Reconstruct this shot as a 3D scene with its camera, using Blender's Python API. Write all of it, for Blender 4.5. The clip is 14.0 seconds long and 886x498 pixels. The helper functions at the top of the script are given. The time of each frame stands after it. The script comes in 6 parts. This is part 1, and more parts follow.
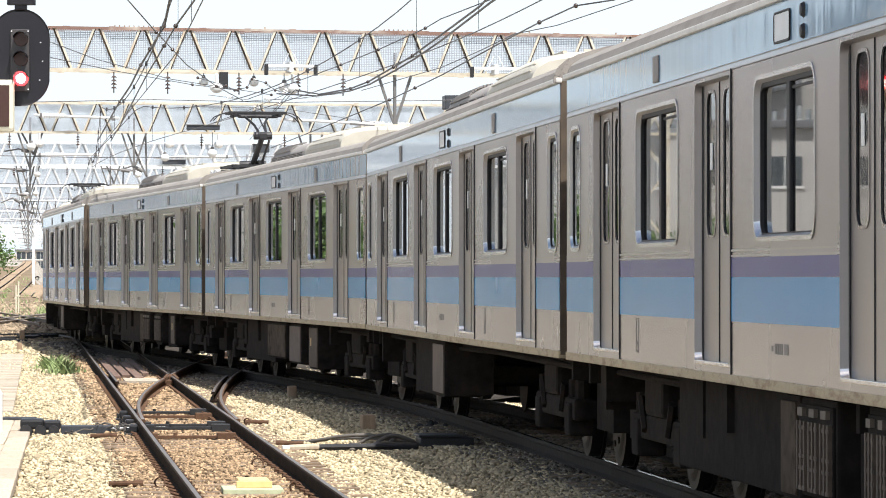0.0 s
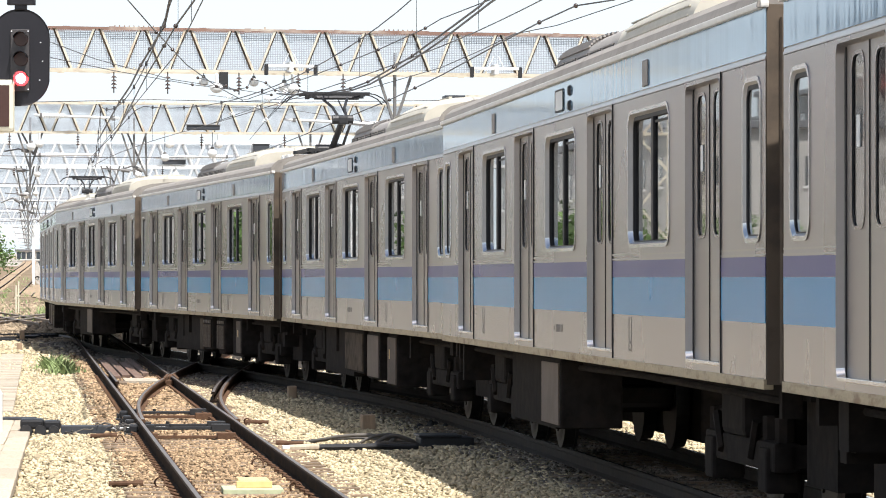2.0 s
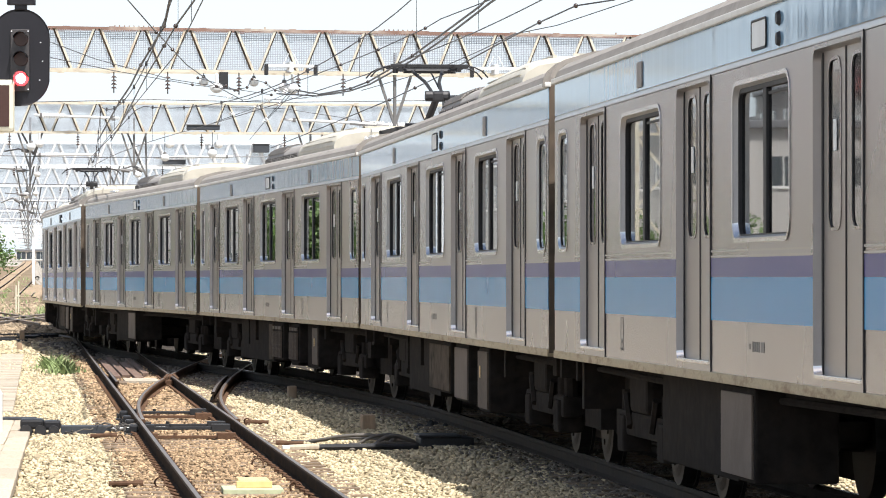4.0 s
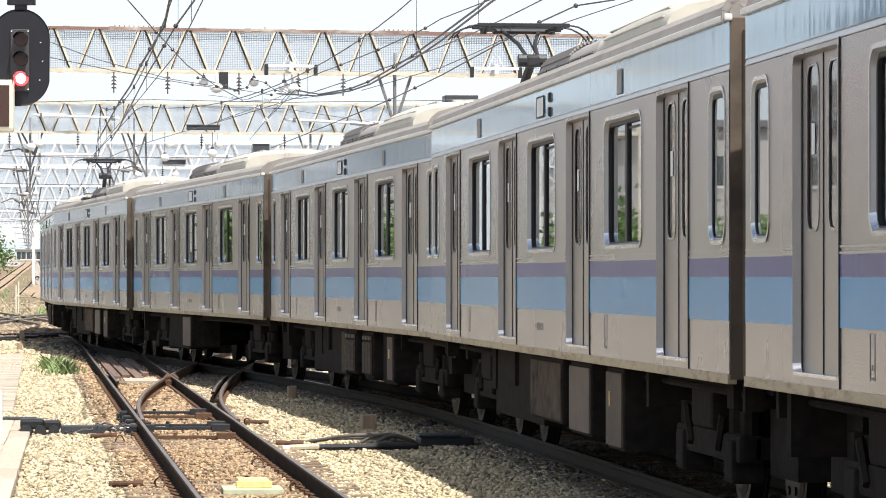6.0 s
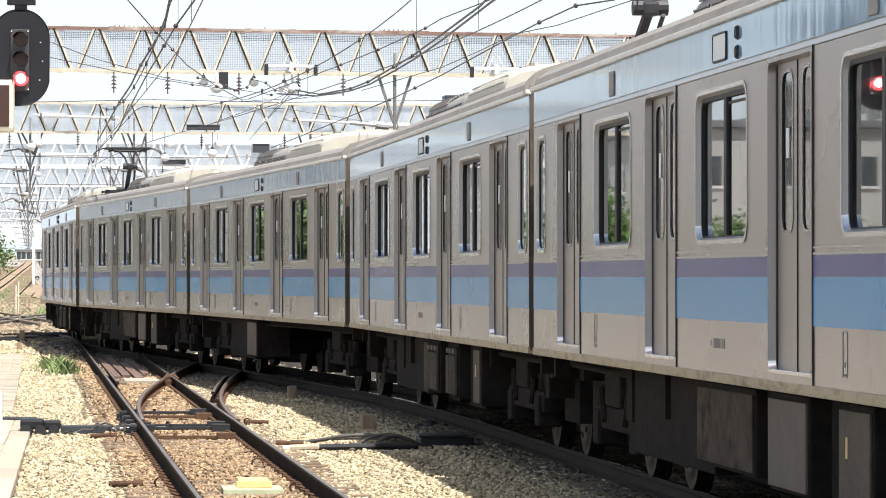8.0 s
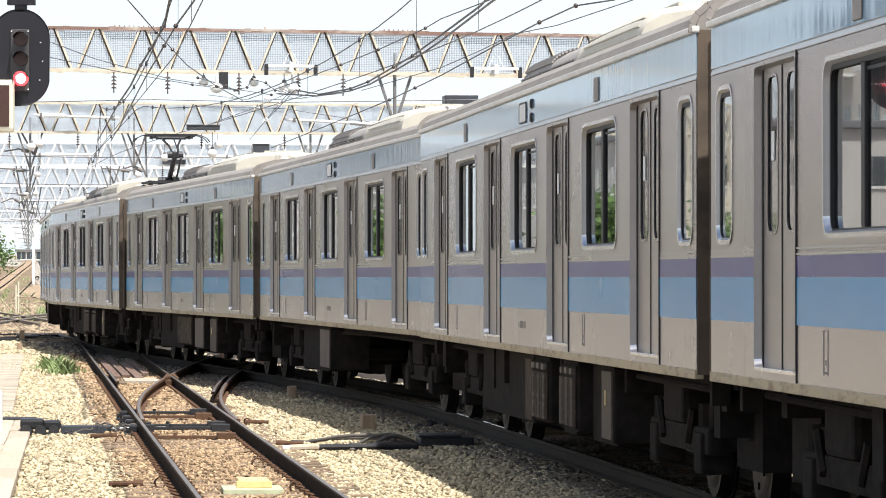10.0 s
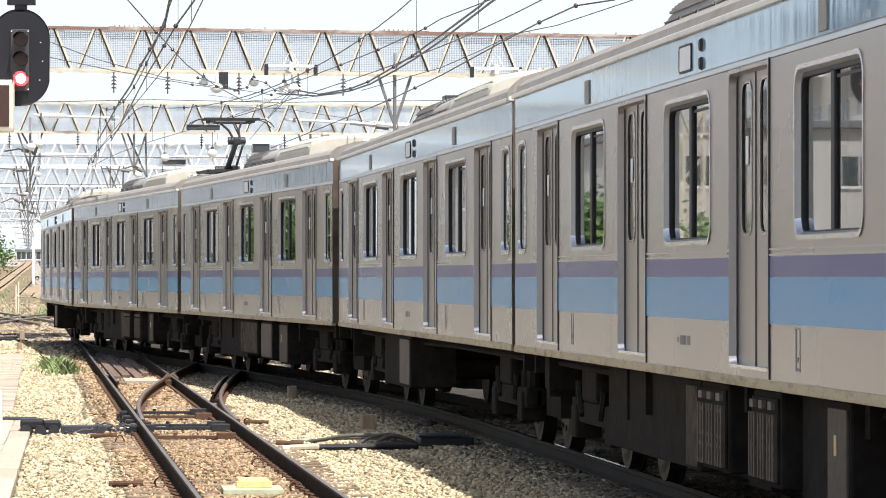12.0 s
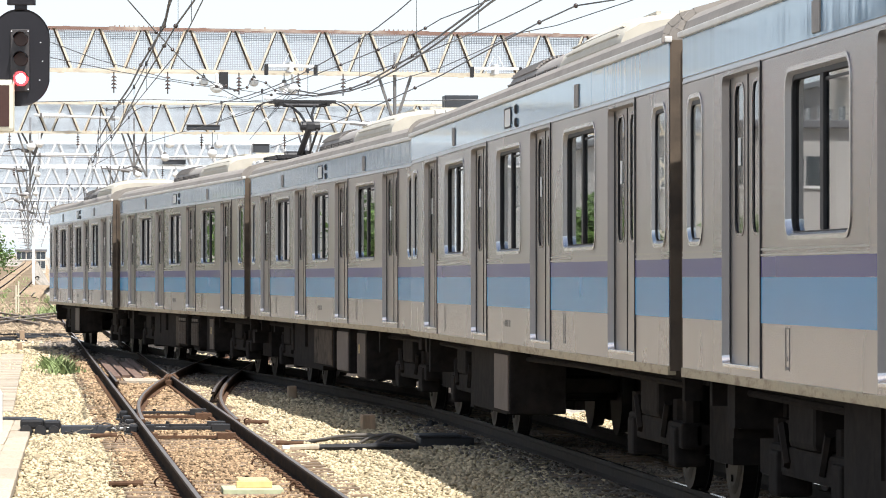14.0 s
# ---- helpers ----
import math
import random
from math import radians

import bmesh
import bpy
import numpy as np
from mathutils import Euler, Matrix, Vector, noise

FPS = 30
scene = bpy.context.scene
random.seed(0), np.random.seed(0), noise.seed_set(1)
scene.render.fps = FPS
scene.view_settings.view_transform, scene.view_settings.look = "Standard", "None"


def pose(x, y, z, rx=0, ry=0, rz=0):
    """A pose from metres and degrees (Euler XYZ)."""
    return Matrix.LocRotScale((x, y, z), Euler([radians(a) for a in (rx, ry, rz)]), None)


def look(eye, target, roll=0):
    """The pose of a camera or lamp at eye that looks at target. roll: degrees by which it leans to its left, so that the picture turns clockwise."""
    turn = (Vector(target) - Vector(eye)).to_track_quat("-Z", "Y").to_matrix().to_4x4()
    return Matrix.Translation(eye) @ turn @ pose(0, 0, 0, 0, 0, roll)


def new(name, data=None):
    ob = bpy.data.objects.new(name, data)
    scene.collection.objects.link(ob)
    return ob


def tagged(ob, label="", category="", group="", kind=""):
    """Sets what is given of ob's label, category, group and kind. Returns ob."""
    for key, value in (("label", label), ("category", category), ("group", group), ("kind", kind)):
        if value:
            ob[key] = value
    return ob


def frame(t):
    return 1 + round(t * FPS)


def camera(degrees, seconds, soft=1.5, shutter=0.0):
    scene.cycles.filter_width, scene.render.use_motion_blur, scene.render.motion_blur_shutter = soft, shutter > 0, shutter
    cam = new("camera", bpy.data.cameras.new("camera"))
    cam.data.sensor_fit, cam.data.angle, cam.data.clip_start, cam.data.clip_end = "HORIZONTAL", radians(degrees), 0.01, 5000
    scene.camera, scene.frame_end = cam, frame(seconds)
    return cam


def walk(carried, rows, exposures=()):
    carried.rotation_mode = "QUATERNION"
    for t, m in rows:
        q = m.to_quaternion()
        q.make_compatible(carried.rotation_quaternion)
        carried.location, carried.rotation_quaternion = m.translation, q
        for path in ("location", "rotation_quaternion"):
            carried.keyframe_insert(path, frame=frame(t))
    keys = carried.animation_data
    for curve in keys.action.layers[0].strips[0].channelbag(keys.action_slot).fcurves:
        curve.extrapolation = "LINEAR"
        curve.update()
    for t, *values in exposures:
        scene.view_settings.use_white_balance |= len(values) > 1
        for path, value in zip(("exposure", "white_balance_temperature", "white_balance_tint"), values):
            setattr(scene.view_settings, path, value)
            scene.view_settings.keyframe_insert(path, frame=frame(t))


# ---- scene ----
# Camera: fixed on its stand, long lens.
cam = camera(12.515, 14.0, soft=0.96)
CAM_Z = 1.70
walk(cam, [(0.0, pose(0, 0, CAM_Z, 90.404, 0, 0)), (14.0, pose(0, 0, CAM_Z, 90.404, 0, 0))],
     exposures=[(0.0, 0.77), (14.0, 0.77)])

# ---- world, sun ----
world = bpy.data.worlds.new("sky")
scene.world = world
world.use_nodes = True
_wn, _wl = world.node_tree.nodes, world.node_tree.links
sky = _wn.new("ShaderNodeTexSky")
sky.sky_type = "NISHITA"
sky.sun_disc = False
SUN_WAY = Vector((0.245, -0.42, 1.0)).normalized()
sky.sun_elevation = math.asin(SUN_WAY.z)
sky.sun_rotation = math.atan2(SUN_WAY.x, SUN_WAY.y)
sky.air_density, sky.dust_density, sky.ozone_density = 1.0, 2.5, 1.0
# pale haze all round the horizon
_co = _wn.new("ShaderNodeTexCoord")
_sep = _wn.new("ShaderNodeSeparateXYZ")
_wl.new(_co.outputs["Generated"], _sep.inputs[0])
_fade = _wn.new("ShaderNodeMapRange")
_fade.interpolation_type = "SMOOTHSTEP"
_fade.inputs["From Min"].default_value, _fade.inputs["From Max"].default_value = 0.02, 0.75
_fade.inputs["To Min"].default_value, _fade.inputs["To Max"].default_value = 0.92, 0.0
_wl.new(_sep.outputs["Z"], _fade.inputs["Value"])
_mix = _wn.new("ShaderNodeMix")
_mix.data_type = "RGBA"
_mix.inputs["B"].default_value = (7.0, 7.8, 8.4, 1)
_wl.new(_fade.outputs[0], _mix.inputs["Factor"])
_wl.new(sky.outputs[0], _mix.inputs["A"])
_wl.new(_mix.outputs["Result"], _wn["Background"].inputs[0])
_wn["Background"].inputs[1].default_value = 0.086
sun_data = bpy.data.lights.new("sun", "SUN")
sun_data.energy, sun_data.angle, sun_data.color = 4.8, radians(0.5), (1.0, 0.97, 0.925)
sun = new("sun", sun_data)
sun.matrix_world = look(Vector((0, 0, 60)) + SUN_WAY * 10, (0, 0, 60))


# ---- materials ----
def material(name, colour, rough=0.5, metal=0.0, vary=0.12, grain=18.0, bump=0.0, stain=None, stain_amount=0.0,
             stain_scale=1.5, stretch=(1, 1, 1), island=False, rnd=0.0, glow=0.0, bump_grain=None, coat=0.0, spec=0.5):
    """A node material: base colour broken up at a fine and a coarse scale, optional stains and bump."""
    m = bpy.data.materials.new(name)
    m.use_nodes = True
    n, l = m.node_tree.nodes, m.node_tree.links
    b = n["Principled BSDF"]
    co = n.new("ShaderNodeTexCoord")
    mp = n.new("ShaderNodeMapping")
    mp.inputs["Scale"].default_value = stretch
    l.new(co.outputs["Object"], mp.inputs["Vector"])
    fine = n.new("ShaderNodeTexNoise")
    fine.inputs["Scale"].default_value, fine.inputs["Detail"].default_value = grain, 6
    coarse = n.new("ShaderNodeTexNoise")
    coarse.inputs["Scale"].default_value, coarse.inputs["Detail"].default_value = stain_scale, 5
    l.new(mp.outputs[0], fine.inputs["Vector"])
    l.new(mp.outputs[0], coarse.inputs["Vector"])
    add = n.new("ShaderNodeMath")
    add.operation = "ADD"
    l.new(fine.outputs["Fac"], add.inputs[0])
    l.new(coarse.outputs["Fac"], add.inputs[1])
    ramp = n.new("ShaderNodeMapRange")
    ramp.inputs["From Min"].default_value, ramp.inputs["From Max"].default_value = 0.65, 1.35
    ramp.inputs["To Min"].default_value, ramp.inputs["To Max"].default_value = 1 - vary, 1 + vary
    l.new(add.outputs[0], ramp.inputs["Value"])
    value = ramp.outputs[0]
    if rnd:
        source = n.new("ShaderNodeNewGeometry" if island else "ShaderNodeObjectInfo")
        out = source.outputs["Random Per Island"] if island else source.outputs["Random"]
        r2 = n.new("ShaderNodeMapRange")
        r2.inputs["To Min"].default_value, r2.inputs["To Max"].default_value = 1 - rnd, 1 + rnd
        l.new(out, r2.inputs["Value"])
        mul = n.new("ShaderNodeMath")
        mul.operation = "MULTIPLY"
        l.new(value, mul.inputs[0])
        l.new(r2.outputs[0], mul.inputs[1])
        value = mul.outputs[0]
    sc = n.new("ShaderNodeVectorMath")
    sc.operation = "SCALE"
    sc.inputs[0].default_value = colour
    l.new(value, sc.inputs["Scale"])
    last = sc.outputs[0]
    if stain:
        big = n.new("ShaderNodeTexNoise")
        big.inputs["Scale"].default_value, big.inputs["Detail"].default_value = stain_scale * 1.7, 8
        big.inputs["Roughness"].default_value = 0.65
        l.new(mp.outputs[0], big.inputs["Vector"])
        cut = n.new("ShaderNodeMapRange")
        cut.inputs["From Min"].default_value, cut.inputs["From Max"].default_value = 0.5, 0.68
        cut.inputs["To Max"].default_value = stain_amount
        l.new(big.outputs["Fac"], cut.inputs["Value"])
        mix = n.new("ShaderNodeMix")
        mix.data_type = "RGBA"
        l.new(cut.outputs[0], mix.inputs["Factor"])
        l.new(last, mix.inputs["A"])
        mix.inputs["B"].default_value = (*stain, 1)
        last = mix.outputs["Result"]
    l.new(last, b.inputs["Base Color"])
    b.inputs["Metallic"].default_value = metal
    b.inputs["Coat Weight"].default_value = coat
    b.inputs["Specular IOR Level"].default_value = spec
    rr = n.new("ShaderNodeMapRange")
    rr.inputs["To Min"].default_value, rr.inputs["To Max"].default_value = max(rough - 0.06, 0.02), min(rough + 0.08, 1)
    l.new(coarse.outputs["Fac"], rr.inputs["Value"])
    l.new(rr.outputs[0], b.inputs["Roughness"])
    if bump:
        bn = n.new("ShaderNodeBump")
        bn.inputs["Strength"].default_value, bn.inputs["Distance"].default_value = 0.6, bump
        src = fine
        if bump_grain:
            src = n.new("ShaderNodeTexNoise")
            src.inputs["Scale"].default_value, src.inputs["Detail"].default_value = bump_grain, 2
            l.new(mp.outputs[0], src.inputs["Vector"])
        l.new(src.outputs["Fac"], bn.inputs["Height"])
        l.new(bn.outputs[0], b.inputs["Normal"])
    if glow:
        b.inputs["Emission Color"].default_value = (*colour, 1)
        b.inputs["Emission Strength"].default_value = glow
    return m


def glass_material(name, tint=(0.50, 0.55, 0.54), rough=0.012, ior=1.75):
    m = bpy.data.materials.new(name)
    m.use_nodes = True
    b = m.node_tree.nodes["Principled BSDF"]
    b.inputs["Base Color"].default_value = (*tint, 1)
    b.inputs["Roughness"].default_value = rough
    b.inputs["Transmission Weight"].default_value = 1.0
    b.inputs["IOR"].default_value = ior
    return m


STEEL = material("brushed_stainless", (0.328, 0.305, 0.295), 0.26, 0.9, 0.012, 25, stretch=(0.35, 1, 0.10), stain_scale=0.6)
JAMB = material("satin_door_jamb", (0.38, 0.355, 0.34), 0.35, 0.7, 0.04)
FRAME_STEEL = material("satin_frame_steel", (0.60, 0.59, 0.575), 0.24, 0.9, 0.04, 30)
# Brighter metal that paints the sky glint on lower reveal corners.
GLINT = material("glint_corner", (0.88, 0.85, 0.79), 0.2, 1.0, 0.04, 30)
STEEL_DOOR = material("door_stainless", (0.30, 0.278, 0.262), 0.33, 0.8, 0.04, 25, stretch=(3, 1, 0.4), stain_scale=0.5)
BRIGHT_TRIM = material("satin_window_reveal", (0.42, 0.41, 0.40), 0.4, 0.35, 0.04, 30)
SILL_DIRT = material("brake_dusted_sill", (0.42, 0.345, 0.225), 0.55, 0.2, 0.15, 20, stain=(0.20, 0.12, 0.065), stain_amount=0.85, stain_scale=2.2, stretch=(1, 1, 3))
BLUE = material("sky_blue_film", (0.034, 0.252, 0.505), 0.24, 0.0, 0.02, 4, 0.0012, stretch=(0.5, 1, 0.10), spec=0.2, stain_scale=0.5, bump_grain=6.0)
PURPLE = material("blue_violet_film", (0.062, 0.060, 0.205), 0.27, 0.0, 0.02, 4, 0.0012, stretch=(0.5, 1, 0.10), spec=0.16, stain_scale=0.5, bump_grain=6.0)
BAND = material("pale_blue_film", (0.22, 0.36, 0.49), 0.04, 0.15, 0.03, 3, 0.004, stretch=(2.0, 1, 0.07), spec=0.6, bump_grain=2.0)
CORNICE = material("pale_cornice_steel", (0.42, 0.405, 0.41), 0.3, 0.85, 0.04, 20)
LINE = material("cream_line", (0.42, 0.40, 0.36), 0.4, 0.2, 0.05)
GASKET = material("black_rubber", (0.018, 0.018, 0.02), 0.6, 0, 0.2)
GLASS = glass_material("window_glass")
DOOR_GLASS = glass_material("smoked_door_glass", (0.42, 0.40, 0.38), 0.03, 1.38)
ROOF = material("grey_roof_paint", (0.26, 0.238, 0.215), 0.75, 0, 0.12, 12, stain=(0.16, 0.142, 0.122), stain_amount=0.5)
GUTTER = material("pale_gutter", (0.72, 0.70, 0.66), 0.5, 0.1, 0.08, 10, stain=(0.5, 0.46, 0.4), stain_amount=0.35)
AIRCON = material("cream_fibreglass", (0.50, 0.47, 0.40), 0.6, 0, 0.08, 6, stain=(0.42, 0.375, 0.30), stain_amount=0.5)
GRILLE = material("dusty_louvre", (0.30, 0.278, 0.26), 0.7, 0.1, 0.15)
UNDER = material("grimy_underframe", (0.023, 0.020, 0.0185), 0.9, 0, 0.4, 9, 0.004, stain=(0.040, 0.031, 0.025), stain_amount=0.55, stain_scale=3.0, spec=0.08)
UNDER_BOX = material("dusty_equipment_grey", (0.085, 0.066, 0.050), 0.85, 0, 0.4, 7, 0.002, stain=(0.010, 0.008, 0.0065), stain_amount=0.9, stain_scale=1.6, spec=0.1)
PLAIN_BOX = material("brown_grey_cover", (0.175, 0.145, 0.122), 0.8, 0, 0.15, 5, spec=0.2, stain=(0.10, 0.08, 0.065), stain_amount=0.4)
END_WALL = material("sooty_end_wall", (0.11, 0.082, 0.058), 0.65, 0.1, 0.15, 8, stain=(0.04, 0.03, 0.024), stain_amount=0.75, stain_scale=1.2)
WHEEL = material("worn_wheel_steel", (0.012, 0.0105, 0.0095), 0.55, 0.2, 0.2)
INSIDE = material("cabin_lining", (0.45, 0.44, 0.42), 0.7, 0, 0.05)
SEAT = material("seat_moquette", (0.08, 0.12, 0.28), 0.9, 0, 0.2)
DARK = material("dark_iron", (0.03, 0.03, 0.032), 0.55, 0.3, 0.2)
RAIL_SIDE = material("rusty_rail_web", (0.024, 0.017, 0.013), 0.9, 0.0, 0.3, 14, 0.002, stain=(0.075, 0.042, 0.025), stain_amount=0.5, spec=0.05)
RAIL_TOP = material("worn_rail_head", (0.16, 0.132, 0.112), 0.36, 0.5, 0.25, 5, stretch=(1, 0.15, 1), stain=(0.08, 0.056, 0.04), stain_amount=0.5, spec=0.4)
RAIL_SHINE = material("polished_rail_head", (0.62, 0.61, 0.60), 0.2, 1.0, 0.08, 5)
BALLAST = material("sunlit_ballast_stone", (0.458, 0.380, 0.247), 0.9, 0, 0.2, 30, 0.003, island=True, rnd=0.46, spec=0.2)
BALLAST_RUST = material("rust_stained_ballast_stone", (0.305, 0.212, 0.128), 0.92, 0, 0.25, 30, 0.003, island=True, rnd=0.6, spec=0.2)
BALLAST_SOOT_SHADE = material("sooty_shaded_ballast_stone", (0.205, 0.175, 0.145), 0.92, 0, 0.25, 30, 0.003, island=True, rnd=0.6, spec=0.15)
TRACK_BED = material("rust_brown_track_bed", (0.31, 0.235, 0.16), 0.95, 0, 0.4, 9, 0.03, stain=(0.19, 0.13, 0.085), stain_amount=0.6, stain_scale=0.8, spec=0.15)
HOSE = material("dusty_grey_hose", (0.10, 0.09, 0.08), 0.7, 0, 0.25, 9, stain=(0.17, 0.145, 0.115), stain_amount=0.4)
GROUND = material("ballast_bed", (0.315, 0.29, 0.255), 0.95, 0, 0.4, 16, 0.02, stain=(0.20, 0.17, 0.135), stain_amount=0.55, stain_scale=0.3, bump_grain=14, spec=0.15)
SLEEPER = material("weathered_sleeper", (0.19, 0.135, 0.09), 0.9, 0, 0.25, 20, 0.004, stretch=(0.2, 3, 1), stain=(0.3, 0.24, 0.17), stain_amount=0.5, rnd=0.2)
RUST = material("rusty_iron", (0.11, 0.062, 0.038), 0.88, 0.1, 0.3, 20, 0.002, spec=0.2)
TRUSS = material("cream_gantry_paint", (0.60, 0.555, 0.45), 0.6, 0.1, 0.1, 5, stain=(0.36, 0.22, 0.13), stain_amount=0.6, stain_scale=1.6)
TRUSS_TOP = material("rust_streaked_chord", (0.22, 0.13, 0.10), 0.7, 0.1, 0.2, 5, stain=(0.52, 0.47, 0.40), stain_amount=0.75, stain_scale=0.45)
# Dark flange colour: the angle iron's shaded side put into paint.
LATTICE_DARK = material("shaded_lattice_flange", (0.075, 0.058, 0.046), 0.75, 0.1, 0.25, 5, stain=(0.30, 0.22, 0.14), stain_amount=0.6, stain_scale=0.8)
GALV = material("pale_galvanised", (0.74, 0.75, 0.75), 0.5, 0.1, 0.08, 5)
NET = material("wire_net", (0.36, 0.385, 0.43), 0.55, 0.2, 0.05)
WIRE = material("dark_cable", (0.07, 0.07, 0.075), 0.5, 0.3, 0.1)
INSULATOR = material("brown_porcelain", (0.07, 0.05, 0.045), 0.25, 0, 0.1)
PORCELAIN = material("white_porcelain", (0.75, 0.75, 0.73), 0.25, 0, 0.05)
SIGNAL_BLACK = material("signal_black_enamel", (0.012, 0.011, 0.015), 0.42, 0, 0.15)
SIGNAL_GREY = material("signal_grey", (0.16, 0.155, 0.15), 0.5, 0.1, 0.12)
LAMP_CASE = material("dark_case_enamel", (0.062, 0.056, 0.056), 0.5, 0.1, 0.15)
LENS_GLARE = material("lens_glare_disc", (1.0, 0.45, 0.45), 0.3, glow=8)
FAR_STONE = material("brown_far_stone", (0.25, 0.195, 0.135), 0.92, 0, 0.25, 10, 0.003, island=True, rnd=0.5, spec=0.15)
# Dark bed colour: soot, plus shade put in around and below the train.
SOOT_SHADE = material("sooty_shade_bed", (0.042, 0.036, 0.031), 0.95, 0, 0.4, 9, 0.01, stain=(0.085, 0.07, 0.056), stain_amount=0.5, stain_scale=0.8, spec=0.08)
STAKE = material("weathered_stake", (0.33, 0.235, 0.155), 0.85, 0, 0.3, 16, 0.002, stretch=(4, 4, 0.5))
EARTH = material("brown_dry_earth", (0.20, 0.15, 0.102), 0.95, 0, 0.4, 3, 0.02, stain=(0.11, 0.095, 0.05), stain_amount=0.7, stain_scale=0.25, spec=0.1)
RED_LAMP = material("lit_red_lens", (1.0, 0.025, 0.03), 0.3, glow=5)
LENS = material("unlit_lens", (0.075, 0.042, 0.036), 0.12, 0, 0.1)
CREAM_PAINT = material("cream_enamel", (0.7, 0.66, 0.52), 0.45, 0, 0.08, 8, stain=(0.4, 0.3, 0.2), stain_amount=0.3)
CONCRETE = material("pale_concrete", (0.38, 0.33, 0.26), 0.9, 0, 0.15, 14, 0.003, stain=(0.26, 0.2, 0.14), stain_amount=0.5, rnd=0.12)
TIMBER = material("sunbleached_timber", (0.43, 0.365, 0.28), 0.85, 0, 0.15, 14, 0.003, stretch=(4, 0.4, 1), stain=(0.29, 0.2, 0.13), stain_amount=0.5, rnd=0.15)
LOUVRE_BAR = material("dusty_louvre_bars", (0.105, 0.082, 0.063), 0.85, 0.0, 0.3)
LOUVRE_CAP = material("pale_louvre_caps", (0.16, 0.135, 0.11), 0.75, 0.1, 0.2)
YELLOW = material("yellow_box", (0.66, 0.49, 0.22), 0.6, 0, 0.15)
GREEN_PAINT = material("pale_green_paint", (0.42, 0.46, 0.30), 0.6, 0, 0.15, stain=(0.3, 0.24, 0.15), stain_amount=0.5)
LEAF = material("leaf_green", (0.075, 0.135, 0.03), 0.6, 0, 0.2, 5, island=True, rnd=0.45)
BARK = material("bark", (0.12, 0.09, 0.06), 0.9, 0, 0.3, 12, 0.01)
HAZE_WALL = material("pale_render", (0.56, 0.51, 0.455), 0.8, 0, 0.08, 2, stain=(0.42, 0.385, 0.35), stain_amount=0.4, rnd=0.15)
BRICK_WALL = material("red_brown_tile", (0.26, 0.11, 0.07), 0.7, 0, 0.15, 8)
TILE_ROOF = material("grey_roof_tile", (0.15, 0.15, 0.16), 0.7, 0, 0.2)
DARK_PANE = material("dark_window_pane", (0.05, 0.06, 0.07), 0.08, 0, 0.1)
GRASS = material("weed_green", (0.24, 0.31, 0.13), 0.7, 0, 0.25, 8, island=True, rnd=0.45)
RUST_TIMBER = material("rust_stained_timber", (0.14, 0.088, 0.066), 0.85, 0, 0.3, 9, 0.003, stretch=(4, 0.4, 1), stain=(0.26, 0.18, 0.13), stain_amount=0.5, rnd=0.2)
PIT = material("black_plastic", (0.012, 0.012, 0.014), 0.45, 0, 0.2)
BARS = material("faded_dark_print", (0.19, 0.178, 0.168), 0.5, 0.3, 0.2)
PALE_CLAD = material("pale_grey_cladding", (0.44, 0.425, 0.41), 0.7, 0.0, 0.12, 3, stretch=(3, 3, 0.05), stain=(0.30, 0.28, 0.26), stain_amount=0.5, stain_scale=0.15)
GREY_CLAD = material("grey_corrugated_cladding", (0.17, 0.155, 0.155), 0.6, 0.1, 0.25, 3, stretch=(3, 3, 0.05), rnd=0.1)
RAIL_GREY = material("grey_crossing_rail", (0.20, 0.17, 0.145), 0.7, 0.1, 0.3, 8, stain=(0.20, 0.13, 0.08), stain_amount=0.4)
RAIL_DARK = material("oily_rail_web", (0.04, 0.034, 0.03), 0.8, 0.0, 0.3, 10, stain=(0.06, 0.043, 0.03), stain_amount=0.5, spec=0.15)
SIGNAL_DIM = material("grey_cladding_sheet", (0.14, 0.124, 0.112), 0.6, 0, 0.1)
RELAY_GREY = material("dark_blue_grey_enamel", (0.045, 0.05, 0.058), 0.5, 0.1, 0.15)
WHITE = material("white_paint", (0.72, 0.72, 0.70), 0.5, 0, 0.06)


# ---- mesh helpers ----
def mesh_of(name, bm, mat, smooth=False):
    bmesh.ops.recalc_face_normals(bm, faces=bm.faces[:])
    me = bpy.data.meshes.new(name)
    bm.to_mesh(me)
    bm.free()
    for m in (mat if isinstance(mat, (list, tuple)) else [mat]):
        me.materials.append(m)
    if smooth:
        me.polygons.foreach_set("use_smooth", [True] * len(me.polygons))
    return me


def part(name, bm, mat, parent, label="", at=None, smooth=False):
    """One mesh object under a thing or under a part."""
    ob = new(name, bm if isinstance(bm, bpy.types.Mesh) else mesh_of(name, bm, mat, smooth))
    ob.parent = parent
    if at is not None:
        ob.matrix_basis = at
    return tagged(ob, label) if label else ob


def thing(name, label, category, at=None, group="", kind="", bm=None, mat=None, smooth=False):
    """A top-level thing: an empty at its base, or one mesh."""
    ob = new(name, mesh_of(name, bm, mat, smooth) if bm else None)
    if at is not None:
        ob.matrix_basis = at
    return tagged(ob, label, category, group, kind)


